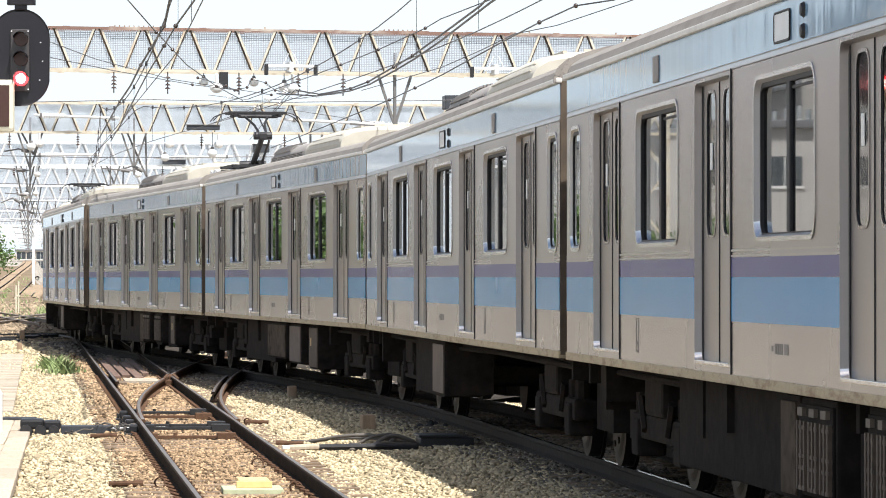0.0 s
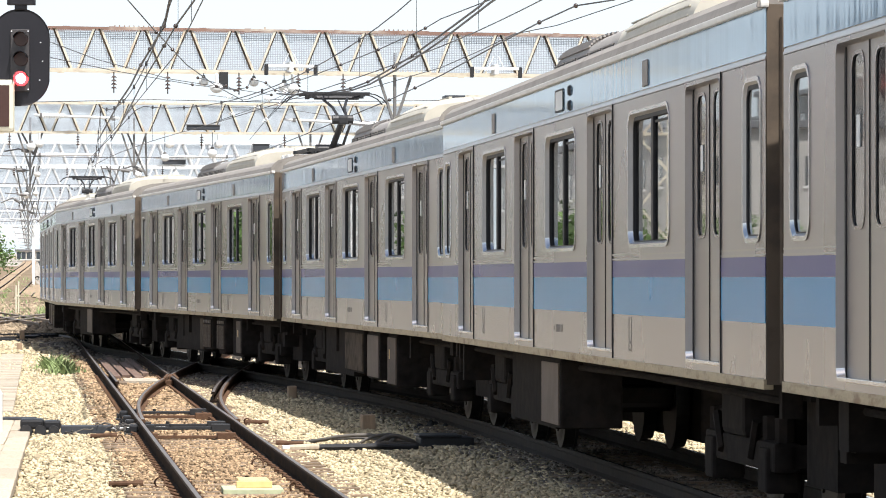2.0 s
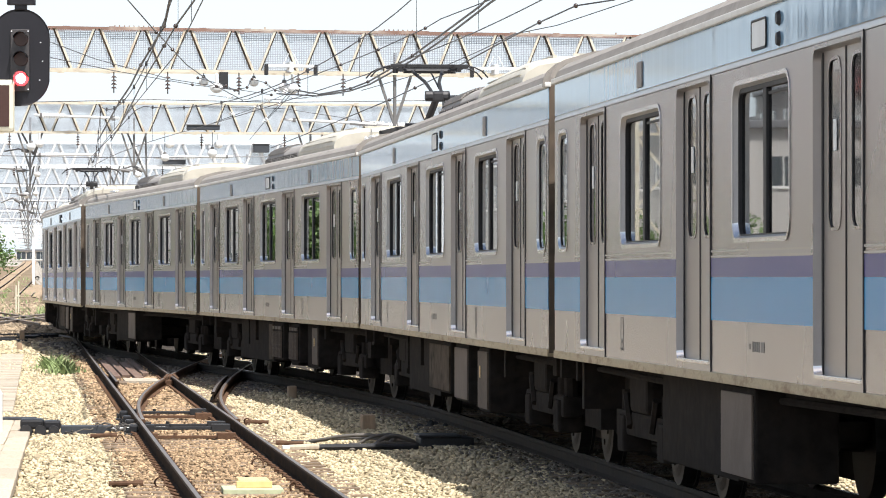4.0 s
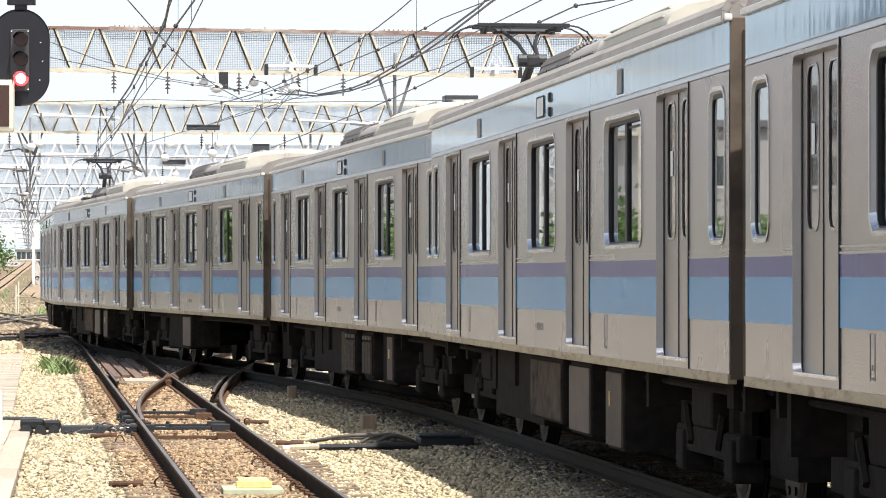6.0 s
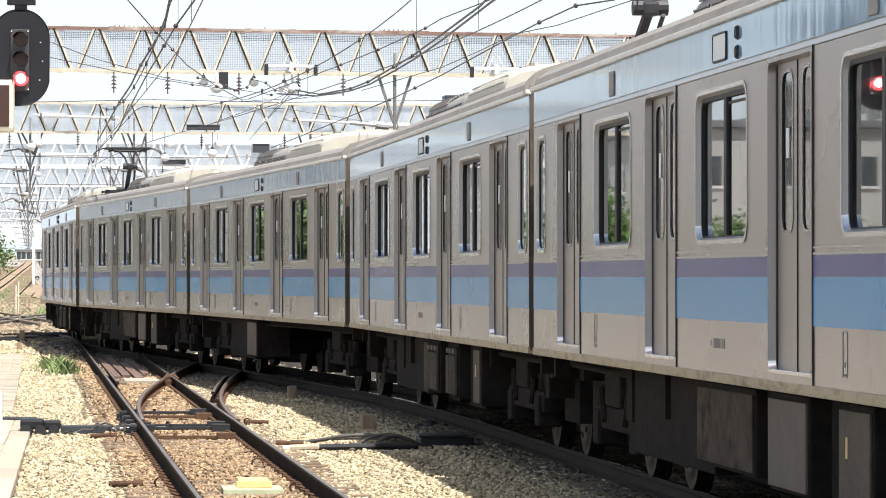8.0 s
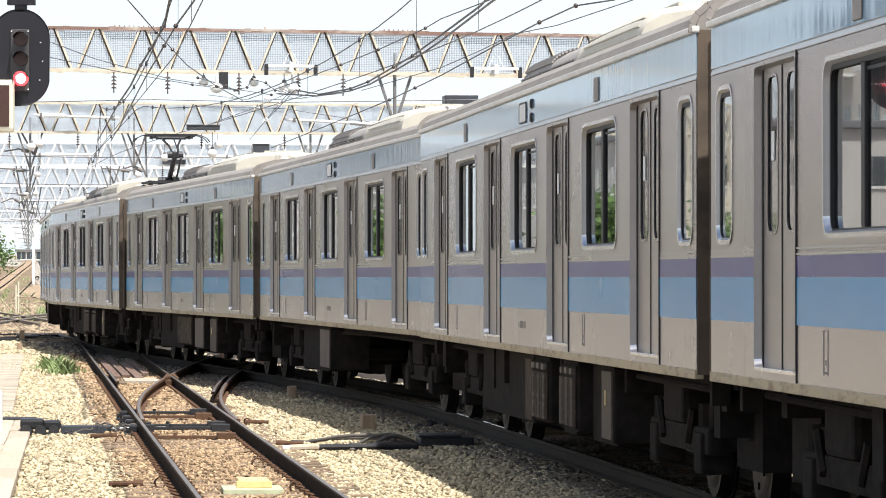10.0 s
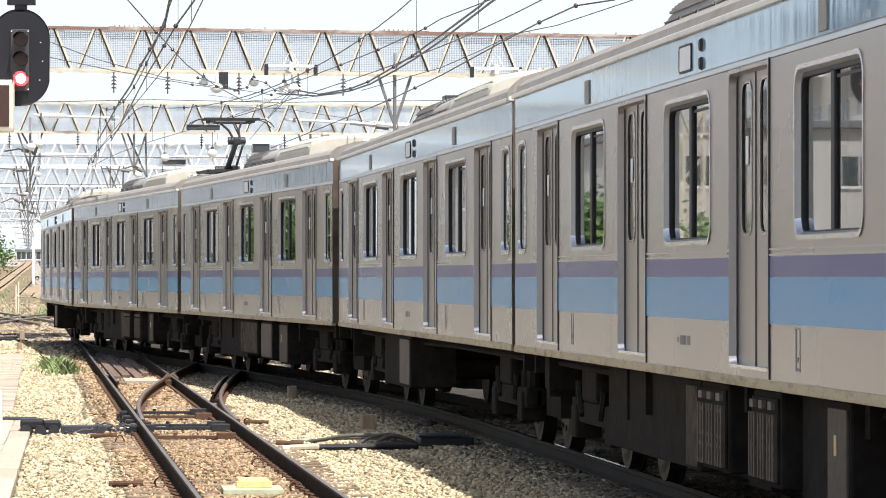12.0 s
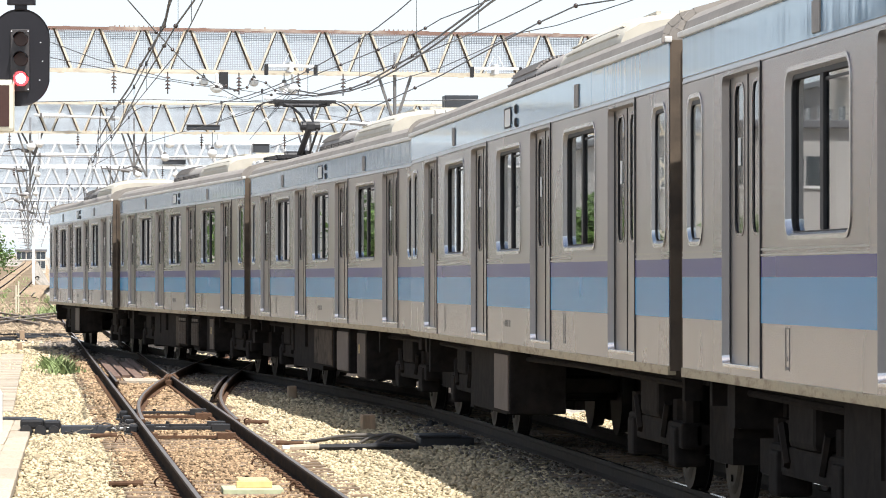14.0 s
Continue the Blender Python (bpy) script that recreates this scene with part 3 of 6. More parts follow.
def bay_parts(car, x0, x1, win):
    """A stretch of side wall between two doors, with its stripes and window."""
    key = (round(x0, 3), round(x1, 3))

    def wall():
        bm = bmesh.new()
        holed(bm, (x0, x1, Z_LINE, Z_TOPLINE), (win[0] - 0.012, win[1] + 0.012, win[2] - 0.012, win[3] + 0.012), 0.12, SIDE, 0.06, n=7)
        box(bm, x0, x1, SIDE, SIDE + 0.05, Z_SILL + 0.045, Z_LINE)
        return mesh_of("side_panel", bm, [STEEL, JAMB])
    panel = part("side_panel", shared(("wall", key), wall), None, car, "dull stainless steel side panel")
    strip = lambda za, zb, mat: mesh_of("stripe", boxed(x0 + 0.004, x1 - 0.004, SIDE - 0.003, SIDE, za, zb), mat)
    part("blue_stripe", shared(("blue", key), lambda: strip(Z_BLUE, Z_PURPLE, BLUE)), None, panel, "sky blue stripe")
    part("violet_stripe", shared(("violet", key), lambda: strip(Z_PURPLE + 0.002, Z_LINE - 0.004, PURPLE)), None, panel, "dull violet stripe")
    part("pale_line", shared(("pale", key), lambda: mesh_of("pale_line", box(boxed(x0 + 0.004, x1 - 0.004, SIDE - 0.005, SIDE, Z_LINE, Z_LINE + 0.012), x0 + 0.004, x1 - 0.004, SIDE - 0.004, SIDE, Z_LINE + 0.035, Z_LINE + 0.047), LINE)), None, panel, "cream edging line")
    wide = win[1] - win[0] > 1.2
    reveal, glass_at = (0.030, 0.050) if wide else (0.014, 0.022)
    frame_ob = part("window", shared(("ring", key), lambda: mesh_of("window", corner_glint(ring(bmesh.new(), win, 0.11, 0.045, SIDE, 0.007, back=reveal, n=8, splay=0.016), win[2] + 0.075, win[0] + 0.2), [FRAME_STEEL, BRIGHT_TRIM, GLINT])), None, car, "polished window frame")
    inner = (win[0] + 0.01, win[1] - 0.01, win[2] + 0.01, win[3] - 0.01)
    part("gasket", shared(("gasket", key), lambda: mesh_of("gasket", ring(bmesh.new(), (win[0] + 0.035, win[1] - 0.012, win[2] + 0.010, win[3] - 0.03), 0.07, 0.04, SIDE + glass_at + 0.010, glass_at + 0.010 - reveal, back=0.0), [GASKET, GASKET])), None, frame_ob)
    pane = part("pane", shared(("pane", key), lambda: mesh_of("pane", sheet(bmesh.new(), inner, 0.08, SIDE + glass_at), GLASS)), None, frame_ob)
    pane.visible_shadow = False
    if wide:
        mid = (win[0] + win[1]) / 2 - 0.02
        part("pillar", shared(("pillar", key), lambda: mesh_of("pillar", boxed(mid - 0.05, mid + 0.05, SIDE + 0.03, SIDE + 0.12, win[2] + 0.01, win[3] - 0.01, bevel=0.01), GASKET)), None, frame_ob, "black mullion")
        part("sash", shared(("sash", key), lambda: mesh_of("sash", boxed(mid + 0.05, win[1] - 0.03, SIDE + 0.045, SIDE + 0.065, win[3] - 0.075, win[3] - 0.055, bevel=0.004), GASKET)), None, frame_ob)


def door_parts(car, c):
    zb, zt, rec = 1.13, 3.012, 0.046
    xa, xb, split = -0.675, 0.705, 0.022

    def surround():
        bm = bmesh.new()
        holed(bm, (-0.69, 0.73, Z_SILL + 0.045, Z_TOPLINE), (xa, xb, zb, zt), 0.06, SIDE - 0.006, rec + 0.01, n=6)
        return mesh_of("door", bm, [STEEL, JAMB])

    def seam():
        return mesh_of("seam", boxed(0.729, 0.739, SIDE - 0.008, SIDE, Z_SILL + 0.045, Z_TOPLINE + 0.01), GASKET)

    def rim():
        return mesh_of("rim", boxed(0.707, 0.729, SIDE - 0.012, SIDE - 0.004, zb + 0.02, zt - 0.01, bevel=0.003), STEEL)

    def leaf():
        bm = bmesh.new()
        holed(bm, (-0.346, 0.346, zb + 0.01, zt - 0.005), (-0.165, 0.165, 1.985, 2.935), 0.09, 0, 0.012, n=6)
        return mesh_of("leaf", bm, [STEEL_DOOR, GASKET])

    def trim():
        bm = ring(bmesh.new(), (-0.165, 0.165, 1.985, 2.935), 0.09, 0.02, 0, 0.005, back=0.006, n=6)
        return mesh_of("leaf_trim", bm, [STEEL, GASKET])
    d = part("door", shared("surround", surround), None, car, "stainless double sliding door, closed", at=pose(c, 0, 0))
    part("seam", shared("seam", seam), None, d)
    part("rim", shared("rim", rim), None, d, "raised steel door edge")
    part("sill", shared("doorsill", lambda: mesh_of("sill", boxed(xa + 0.01, xb - 0.01, SIDE - 0.008, SIDE + rec, zb - 0.012, zb + 0.014, bevel=0.004), FRAME_STEEL)), None, d, "satin door sill")
    part("jamb", shared("jamb", lambda: mesh_of("jamb", corner_glint(ring(bmesh.new(), (xa + 0.014, xb - 0.014, zb + 0.016, zt - 0.016), 0.06, 0.014, SIDE - 0.006, 0.003, back=rec + 0.008, splay=0.012, n=8), zb + 0.06, xb - 0.1), [FRAME_STEEL, JAMB, GLINT])), None, d, "satin rounded door jamb")
    # Black strip stands in for the thin shadow between jamb and leaf.
    part("joint", shared("joint", lambda: mesh_of("joint", boxed(xa + 0.012, xa + 0.05, SIDE + rec - 0.006, SIDE + rec + 0.008, zb + 0.02, zt - 0.02), GASKET)), None, d, "black strip painted in as the shadow line by the door leaf")
    for s in (split - 0.347, split + 0.347):
        part("leaf", shared("leaf", leaf), None, d, at=pose(s, SIDE + rec, 0))
    for s in (split - 0.315, split + 0.335):
        part("leaf_trim", shared("leaf_trim", trim), None, d, at=pose(s, SIDE + rec, 0))
        p = part("pane", shared("leaf_pane", lambda: mesh_of("pane", sheet(bmesh.new(), (-0.163, 0.163, 1.987, 2.933), 0.085, 0.004), DOOR_GLASS)), None, d, at=pose(s, SIDE + rec, 0))
        p.visible_shadow = False
    part("rubber_edge", shared("edge", lambda: mesh_of("rubber_edge", boxed(split - 0.006, split + 0.006, SIDE + rec - 0.006, SIDE + rec + 0.01, zb, zt), GASKET)), None, d)
    part("notice", shared("notice", lambda: mesh_of("notice", boxed(-0.34, -0.25, SIDE + rec - 0.003, SIDE + rec + 0.002, 2.42, 2.60), WHITE)), None, d, "small white sticker")


def roof_mesh():
    prof = [(1.40, Z_GUTTER), (1.40, 3.41), (1.375, 3.475), (1.30, 3.535), (1.05, 3.605), (0.6, 3.645), (0, 3.66)]
    prof = [(-a, b) for a, b in prof] + prof[-2::-1]
    bm = bmesh.new()
    ends = [[bm.verts.new((x, a, b)) for a, b in prof] for x in (-HALF, HALF)]
    for k in range(len(prof) - 1):
        bm.faces.new((ends[0][k], ends[0][k + 1], ends[1][k + 1], ends[1][k]))
    bm.faces.new(ends[0])
    bm.faces.new(ends[1][::-1])
    return mesh_of("roof", bm, ROOF)


def roof_rib_mesh():
    prof = [(-1.43, Z_GUTTER), (-1.425, 3.42), (-1.395, 3.485), (-1.32, 3.55), (-1.06, 3.625), (-0.6, 3.67), (0, 3.685), (0.6, 3.67), (1.06, 3.625), (1.32, 3.55), (1.395, 3.485), (1.425, 3.42)]
    bm = bmesh.new()
    for a, b in zip(prof, prof[1:]):
        bar(bm, (HALF - 0.012, *a), (HALF - 0.012, *b), 0.03, 0.045)
    return mesh_of("roof_rib", bm, ROOF)


def shell_mesh():
    bm = bmesh.new()
    box(bm, -HALF, HALF, 1.36, 1.40, 1.03, Z_GUTTER)
    box(bm, -HALF, HALF, -1.36, 1.36, 1.04, 1.12)
    box(bm, -HALF, HALF, -1.34, 1.36, 3.30, 3.34)
    for c in (-4.94, 0, 4.94):
        box(bm, c - 1.5, c + 1.5, 0.85, 1.3, 1.15, 1.55, bevel=0.03, mi=1)
        box(bm, c - 1.5, c + 1.5, -1.28, -0.85, 1.15, 1.5, bevel=0.03, mi=1)
    return mesh_of("cabin_shell", bm, [INSIDE, SEAT])


def end_mesh():
    bm = bmesh.new()
    box(bm, HALF - 0.06, HALF + 0.005, -1.394, -0.42, 1.04, Z_GUTTER + 0.02)
    box(bm, HALF - 0.06, HALF + 0.005, 0.42, 1.394, 1.04, Z_GUTTER + 0.02)
    box(bm, HALF - 0.06, HALF + 0.003, -0.42, 0.42, 3.05, Z_GUTTER + 0.2)
    for y in (-1.29, -0.66):
        tube(bm, (HALF + 0.015, y, 1.05), (HALF + 0.015, y, 3.3), 0.025, seg=6)
    return mesh_of("end_wall", bm, END_WALL)


def gangway_mesh():
    bm = bmesh.new()
    for k in range(7):
        x = HALF + 0.005 + k * 0.037
        grow = 0.03 if k % 2 else 0.0
        box(bm, x, x + 0.034, -0.50 - grow, 0.50 + grow, 1.08 - grow, 3.12 + grow)
    return mesh_of("gangway", bm, DARK)


def gutter_mesh():
    bm = boxed(-HALF - 0.02, HALF + 0.02, SIDE - 0.035, SIDE + 0.02, Z_GUTTER, Z_GUTTER + 0.045, bevel=0.012)
    return mesh_of("gutter", bm, GUTTER)


def cornice_mesh():
    """A steel strip over the panels, leaning in towards the roof."""
    prof = [(SIDE - 0.003, Z_TOPLINE + 0.004), (SIDE - 0.003, Z_TOPLINE + 0.012), (SIDE + 0.008, Z_BAND), (SIDE + 0.05, Z_BAND), (SIDE + 0.05, Z_TOPLINE + 0.004)]
    bm = bmesh.new()
    ends = [[bm.verts.new((x, a, b)) for a, b in prof] for x in (-HALF, HALF)]
    for k in range(5):
        bm.faces.new((ends[0][k], ends[0][(k + 1) % 5], ends[1][(k + 1) % 5], ends[1][k]))
    bm.faces.new(ends[0])
    bm.faces.new(ends[1][::-1])
    return mesh_of("cornice", bm, CORNICE)


def aircon_parts(car):
    a = part("air_conditioner", shared("ac", ac_mesh), None, car, "cream rooftop air-conditioning unit")
    part("louvre", shared("ac_l", ac_louvre), None, a, "dusty slatted intake")


def ac_mesh():
    bm = bmesh.new()
    shape = [(-0.97, 0.0), (-0.97, 0.36), (-0.93, 0.60), (-0.80, 0.83), (-0.55, 0.95), (-0.25, 0.99), (0, 1.0)]
    shape += [(-y, k) for y, k in shape[-2::-1]]

    def loft(stations, mi):
        ring_at = lambda x, top: [bm.verts.new((x, y, 3.55 + (top - 3.55) * k)) for y, k in shape]
        rows = [ring_at(*s) for s in stations]
        for a, b in zip(rows, rows[1:]):
            for k in range(len(shape) - 1):
                face = bm.faces.new((a[k], a[k + 1], b[k + 1], b[k]))
                face.smooth, face.material_index = True, mi
        for s in (stations[0], stations[-1]):
            bm.faces.new(ring_at(*s)).material_index = mi
    loft(((0.5, 3.91), (0.8, 3.935), (1.3, 3.955), (2.2, 3.97), (3.2, 3.975), (4.0, 3.965), (4.35, 3.94), (4.45, 3.89)), 0)
    loft(((-3.75, 3.78), (-3.62, 3.86), (-3.3, 3.89), (0.496, 3.895)), 1)
    for x in (1.3, 2.5, 3.7):
        box(bm, x - 0.45, x + 0.45, -0.62, -0.58, 3.90, 3.955)
        box(bm, x - 0.012, x + 0.012, -0.35, 0.35, 3.94, 3.995)
    for y, z in ((-0.977, 3.67), (-0.962, 3.745), (-0.912, 3.815)):
        box(bm, 0.9, 4.2, y, y + 0.03, z, z + 0.01)
    return mesh_of("air_conditioner", bm, [AIRCON, GRILLE])


def ac_louvre():
    bm = bmesh.new()
    for k in range(5):
        xa = -3.55 + k * 0.80
        box(bm, xa, xa + 0.66, -0.978, -0.966, 3.605, 3.69, mi=1)
        for j in range(4):
            box(bm, xa, xa + 0.66, -0.985, -0.965, 3.606 + 0.024 * j, 3.616 + 0.024 * j)
    for j in range(9):
        a = radians(20 + 7 * j)
        bar(bm, (-3.5, -0.60 - 0.36 * math.cos(a), 3.69 + 0.20 * math.sin(a)), (-1.4, -0.60 - 0.36 * math.cos(a), 3.69 + 0.20 * math.sin(a)), 0.02, 0.02)
    return mesh_of("louvre", bm, [GRILLE, DARK])


def bogie_parts(car, c):
    def bogie_frame():
        bm = bmesh.new()
        for y in (-0.98, 0.98):
            box(bm, -1.35, 1.35, y - 0.09, y + 0.09, 0.42, 0.62, bevel=0.03)
            box(bm, -0.45, 0.45, y - 0.13, y + 0.13, 0.62, 0.98, bevel=0.05)
            for x in (-1.05, 1.05):
                box(bm, x - 0.16, x + 0.16, y - 0.12, y + 0.12, 0.28, 0.58, bevel=0.03)
                tube(bm, (x - 0.22, y, 0.45), (x - 0.22, y, 0.78), 0.07, seg=8)
                tube(bm, (x + 0.22, y, 0.45), (x + 0.22, y, 0.78), 0.07, seg=8)
                tube(bm, (x * 0.55, y - 0.1, 0.5), (x * 0.75, y - 0.1, 0.75), 0.035, seg=6)
        box(bm, -0.3, 0.3, -0.95, 0.95, 0.5, 0.9, bevel=0.03)
        box(bm, -0.85, 0.85, -0.42, 0.42, 0.34, 0.62, bevel=0.06)
        box(bm, -0.5, 0.5, -0.85, 0.85, 0.36, 0.5, bevel=0.04)
        # Far-side plate added only to block light seen under the bogie.
        box(bm, -1.9, 1.9, 0.66, 0.92, 0.07, 0.62, bevel=0.03)
        for x in (-1.3, 1.3):
            box(bm, x - 0.05, x + 0.05, -0.95, 0.95, 0.45, 0.6)
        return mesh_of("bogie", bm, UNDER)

    def wheelset():
        bm = bmesh.new()
        tube(bm, (0, -0.95, 0), (0, 0.95, 0), 0.07, seg=8)
        for s in (-1, 1):
            tube(bm, (0, s * 0.50, 0), (0, s * 0.62, 0), 0.43, seg=28)
            tube(bm, (0, s * 0.485, 0), (0, s * 0.512, 0), 0.455, seg=28)
            tube(bm, (0, s * 0.625, 0), (0, s * 0.64, 0), 0.36, 0.3, seg=24)
            for k in range(6):
                a = k * math.pi / 3
                tube(bm, (0.24 * math.cos(a), s * 0.62, 0.24 * math.sin(a)), (0.24 * math.cos(a), s * 0.655, 0.24 * math.sin(a)), 0.03, seg=6)
        return mesh_of("wheelset", bm, WHEEL)
    b = part("bogie", shared("bogie", bogie_frame), None, car, "grimy air-sprung bogie", at=pose(c, 0, 0))
    made = []
    for x in (-1.05, 1.05):
        made.append((part("wheelset", shared("wheelset", wheelset), None, b, at=pose(x, 0, 0.43)), x))
    return made


def under_boxes(car, kind):
    def crate(x0, x1, z0, mat, set_back, y1=1.2):
        return mesh_of("equipment_box", boxed(x0, x1, -1.18 if set_back else -1.30, y1, z0, 0.99, bevel=0.02), mat)
    # Dark crates are stretched as filler to keep the underside black.
    plans = {0: ((-1.88, -0.68, 0.38, "plain"), (-5.2, -1.95, 0.33, "dark")),
             1: ((-1.4, 0.78, 0.42, "worn"), (1.28, 2.56, 0.38, "plain"), (3.5, 4.4, 0.34, "label"), (2.62, 3.45, 0.33, "dark"), (-5.2, -1.46, 0.33, "dark"), (0.84, 1.22, 0.40, "dark")),
             2: ((0.12, 1.18, 0.40, "louvre"), (2.1, 3.05, 0.39, "louvre"), (4.55, 5.15, 0.38, "label"), (1.25, 2.05, 0.33, "dark"), (3.1, 4.5, 0.33, "dark"), (-0.5, 0.04, 0.36, "worn"), (-5.2, -0.55, 0.33, "dark"))}
    for x0, x1, z0, style in plans[kind]:
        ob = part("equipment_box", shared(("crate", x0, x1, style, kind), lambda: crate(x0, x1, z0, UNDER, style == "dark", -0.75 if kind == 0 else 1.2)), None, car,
                  {"louvre": "dusty louvred equipment box", "plain": "equipment box with plain grey cover"}.get(style, "grimy black equipment box"))
        if style != "dark":
            part("cover_plate", shared(("cover", x0, x1), lambda: mesh_of("cover_plate", boxed(x0 + 0.03, x1 - 0.03, -1.318, -1.30, z0 + 0.03, 0.95, bevel=0.005), {"louvre": UNDER, "plain": PLAIN_BOX, "label": LOUVRE_BAR}.get(style, UNDER_BOX))), None, ob, "dusty cover plate")
        if style == "louvre":
            def slots():
                bm = bmesh.new()
                w = (x1 - x0) / 3
                for k in range(3):
                    a = x0 + k * w
                    box(bm, a + 0.09, a + w - 0.11, -1.345, -1.318, 0.88, 0.93, mi=1)
                    for xx in (a + 0.05, a + w / 2 - 0.02, a + w - 0.09):
                        box(bm, xx, xx + 0.04, -1.345, -1.318, 0.44, 0.85)
                    for za in (0.44, 0.56, 0.63, 0.80):
                        box(bm, a + 0.04, a + w - 0.04, -1.340, -1.318, za, za + 0.025)
                return mesh_of("louvre", bm, [LOUVRE_BAR, LOUVRE_CAP])
            part("louvre", shared(("slots", x0), slots), None, ob, "pale louvre bars")
        if style == "label":
            part("label_plate", shared(("plate", x0), lambda: mesh_of("label_plate", boxed(x0 + 0.25, x0 + 0.31, -1.326, -1.32, 0.68, 0.80), YELLOW)), None, ob, "small yellow label")
    # pipes, hangers and couplers along the frame
    def frame_bits():
        bm = bmesh.new()
        box(bm, -HALF + 0.1, HALF - 0.1, -1.1, 1.1, 0.93, 1.035)
        # Far-side blocks added to stop bright ground showing under the floor.
        if kind:
            box(bm, -5.1, 5.1, 0.2, 1.1, 0.20, 0.94)
        for s in (-1, 1):
            box(bm, s * 9.0 - 0.5, s * 9.0 + 0.5, -0.9, 0.9, 0.36, 0.94)
            box(bm, s * 9.2 - 0.6, s * 9.2 + 0.6, 0.7, 0.95, 0.09, 0.94)
            if kind:
                box(bm, s * 5.2 - 0.35, s * 5.2 + 0.35, -0.5, 1.0, 0.32, 0.94)
        rng = random.Random(kind + 3)
        for k in range(26):
            x = rng.uniform(-9.3, 9.3)
            if abs(abs(x) - 6.9) < 1.5 or (kind == 0 and -0.8 < x < 5.6):
                continue
            h = rng.uniform(0.15, 0.42)
            box(bm, x - rng.uniform(0.03, 0.18), x + rng.uniform(0.03, 0.18), -rng.uniform(1.0, 1.25), rng.uniform(-0.6, 0.8) if kind else -0.6, 0.97 - h, 1.0)
        run(bm, [(-9.2, -1.12, 0.93), (-3, -1.12, 0.90), (3, -1.12, 0.93), (9.2, -1.12, 0.91)], 0.025)
        for s in (-1, 1):
            box(bm, s * 9.75 - 0.35, s * 9.75 + 0.35, -0.17, 0.17, 0.70, 0.98, bevel=0.03)
            for y in (-0.55, -0.4, 0.45):
                run(bm, [(s * 9.5, y, 0.95), (s * 9.65, y, 0.62), (s * 9.85, y, 0.52), (s * 10.0, y, 0.6)], 0.025)
            box(bm, s * 9.45 - 0.05, s * 9.45 + 0.05, -1.25, -1.12, 0.82, 1.0)
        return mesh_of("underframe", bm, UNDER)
    part("underframe", shared(("bits", kind), frame_bits), None, car, "black grimy underframe with pipes and couplers")


PANTOGRAPHS = []


def pantograph_parts(car, c):
    def base():
        bm = bmesh.new()
        for x in (-0.7, 0.7):
            for y in (-0.55, 0.55):
                for j in range(4):
                    tube(bm, (x, y, 3.58 + j * 0.05), (x, y, 3.61 + j * 0.05), 0.065, 0.045, seg=10)
        for y in (-0.55, 0.55):
            bar(bm, (-0.9, y, 3.80), (0.9, y, 3.80), 0.05, 0.05)
        for x in (-0.75, 0.75):
            bar(bm, (x, -0.6, 3.80), (x, 0.6, 3.80), 0.05, 0.05)
        tube(bm, (-0.55, -0.25, 3.84), (-0.55, 0.25, 3.84), 0.09, seg=10)
        tube(bm, (-0.1, 0.1, 3.88), (-0.5, 0.1, 3.9), 0.05, seg=8)
        return mesh_of("pantograph_base", bm, DARK)

    def arm():
        bm = bmesh.new()
        run(bm, [(-0.6, 0.0, 3.86), (0.1, 0.0, 4.13), (0.74, 0.0, 4.38)], 0.055, 8)
        run(bm, [(-0.45, 0.14, 3.84), (0.8, 0.12, 4.31)], 0.024, 6)
        tube(bm, (0.74, -0.17, 4.38), (0.74, 0.17, 4.38), 0.075, seg=10)
        box(bm, 0.66, 0.82, -0.08, 0.08, 4.30, 4.44, bevel=0.03)
        for s in (-1, 1):
            run(bm, [(0.78, s * 0.06, 4.40), (0.3, s * 0.10, 4.60), (-0.15, s * 0.22, 4.78)], 0.024, 8)
        run(bm, [(0.70, 0.10, 4.36), (-0.1, 0.06, 4.74)], 0.014, 6)
        tube(bm, (-0.15, -0.34, 4.78), (-0.15, 0.34, 4.78), 0.034, seg=8)
        return mesh_of("pantograph_arm", bm, DARK)

    def head():
        bm = bmesh.new()
        for x in (-0.38, 0.08):
            box(bm, x - 0.035, x + 0.035, -0.56, 0.56, 4.815, 4.865, bevel=0.008)
            for s in (-1, 1):
                run(bm, [(x, s * 0.55, 4.845), (x, s * 0.66, 4.825), (x, s * 0.77, 4.77), (x, s * 0.85, 4.68)], 0.012, 6)
                bar(bm, (x, s * 0.42, 4.80), (-0.15, s * 0.30, 4.78), 0.035, 0.03)
                tube(bm, (x, s * 0.42, 4.76), (x, s * 0.42, 4.83), 0.04, seg=8)
        return mesh_of("pantograph_head", bm, DARK)
    at = pose(c, 0, 0)
    part("pantograph_base", shared("pb", base), None, car, "dark base frame on insulators", at=at)
    PANTOGRAPHS.append((car, c, (part("pantograph_arm", shared("pa", arm), None, car, "raised single arm", at=at),
                                 part("pantograph_head", shared("ph", head), None, car, "contact head with curved horns", at=at))))

    def gear():
        bm = bmesh.new()
        for k in range(5):
            x = c - 1.6 - 0.35 * k
            tube(bm, (x, -0.5, 3.6), (x, -0.5, 3.78), 0.05, 0.03, seg=8)
            if k < 4:
                run(bm, [(x, -0.5, 3.79), (x - 0.17, -0.5, 3.74 + 0.05 * (k % 2)), (x - 0.35, -0.5, 3.79)], 0.018)
        box(bm, c - 2.6, c - 2.2, -0.2, 0.3, 3.6, 3.85, bevel=0.02)
        return mesh_of("roof_switchgear", bm, GALV)
    part("roof_switchgear", shared("gear", gear), None, car, "pale cables and insulators")


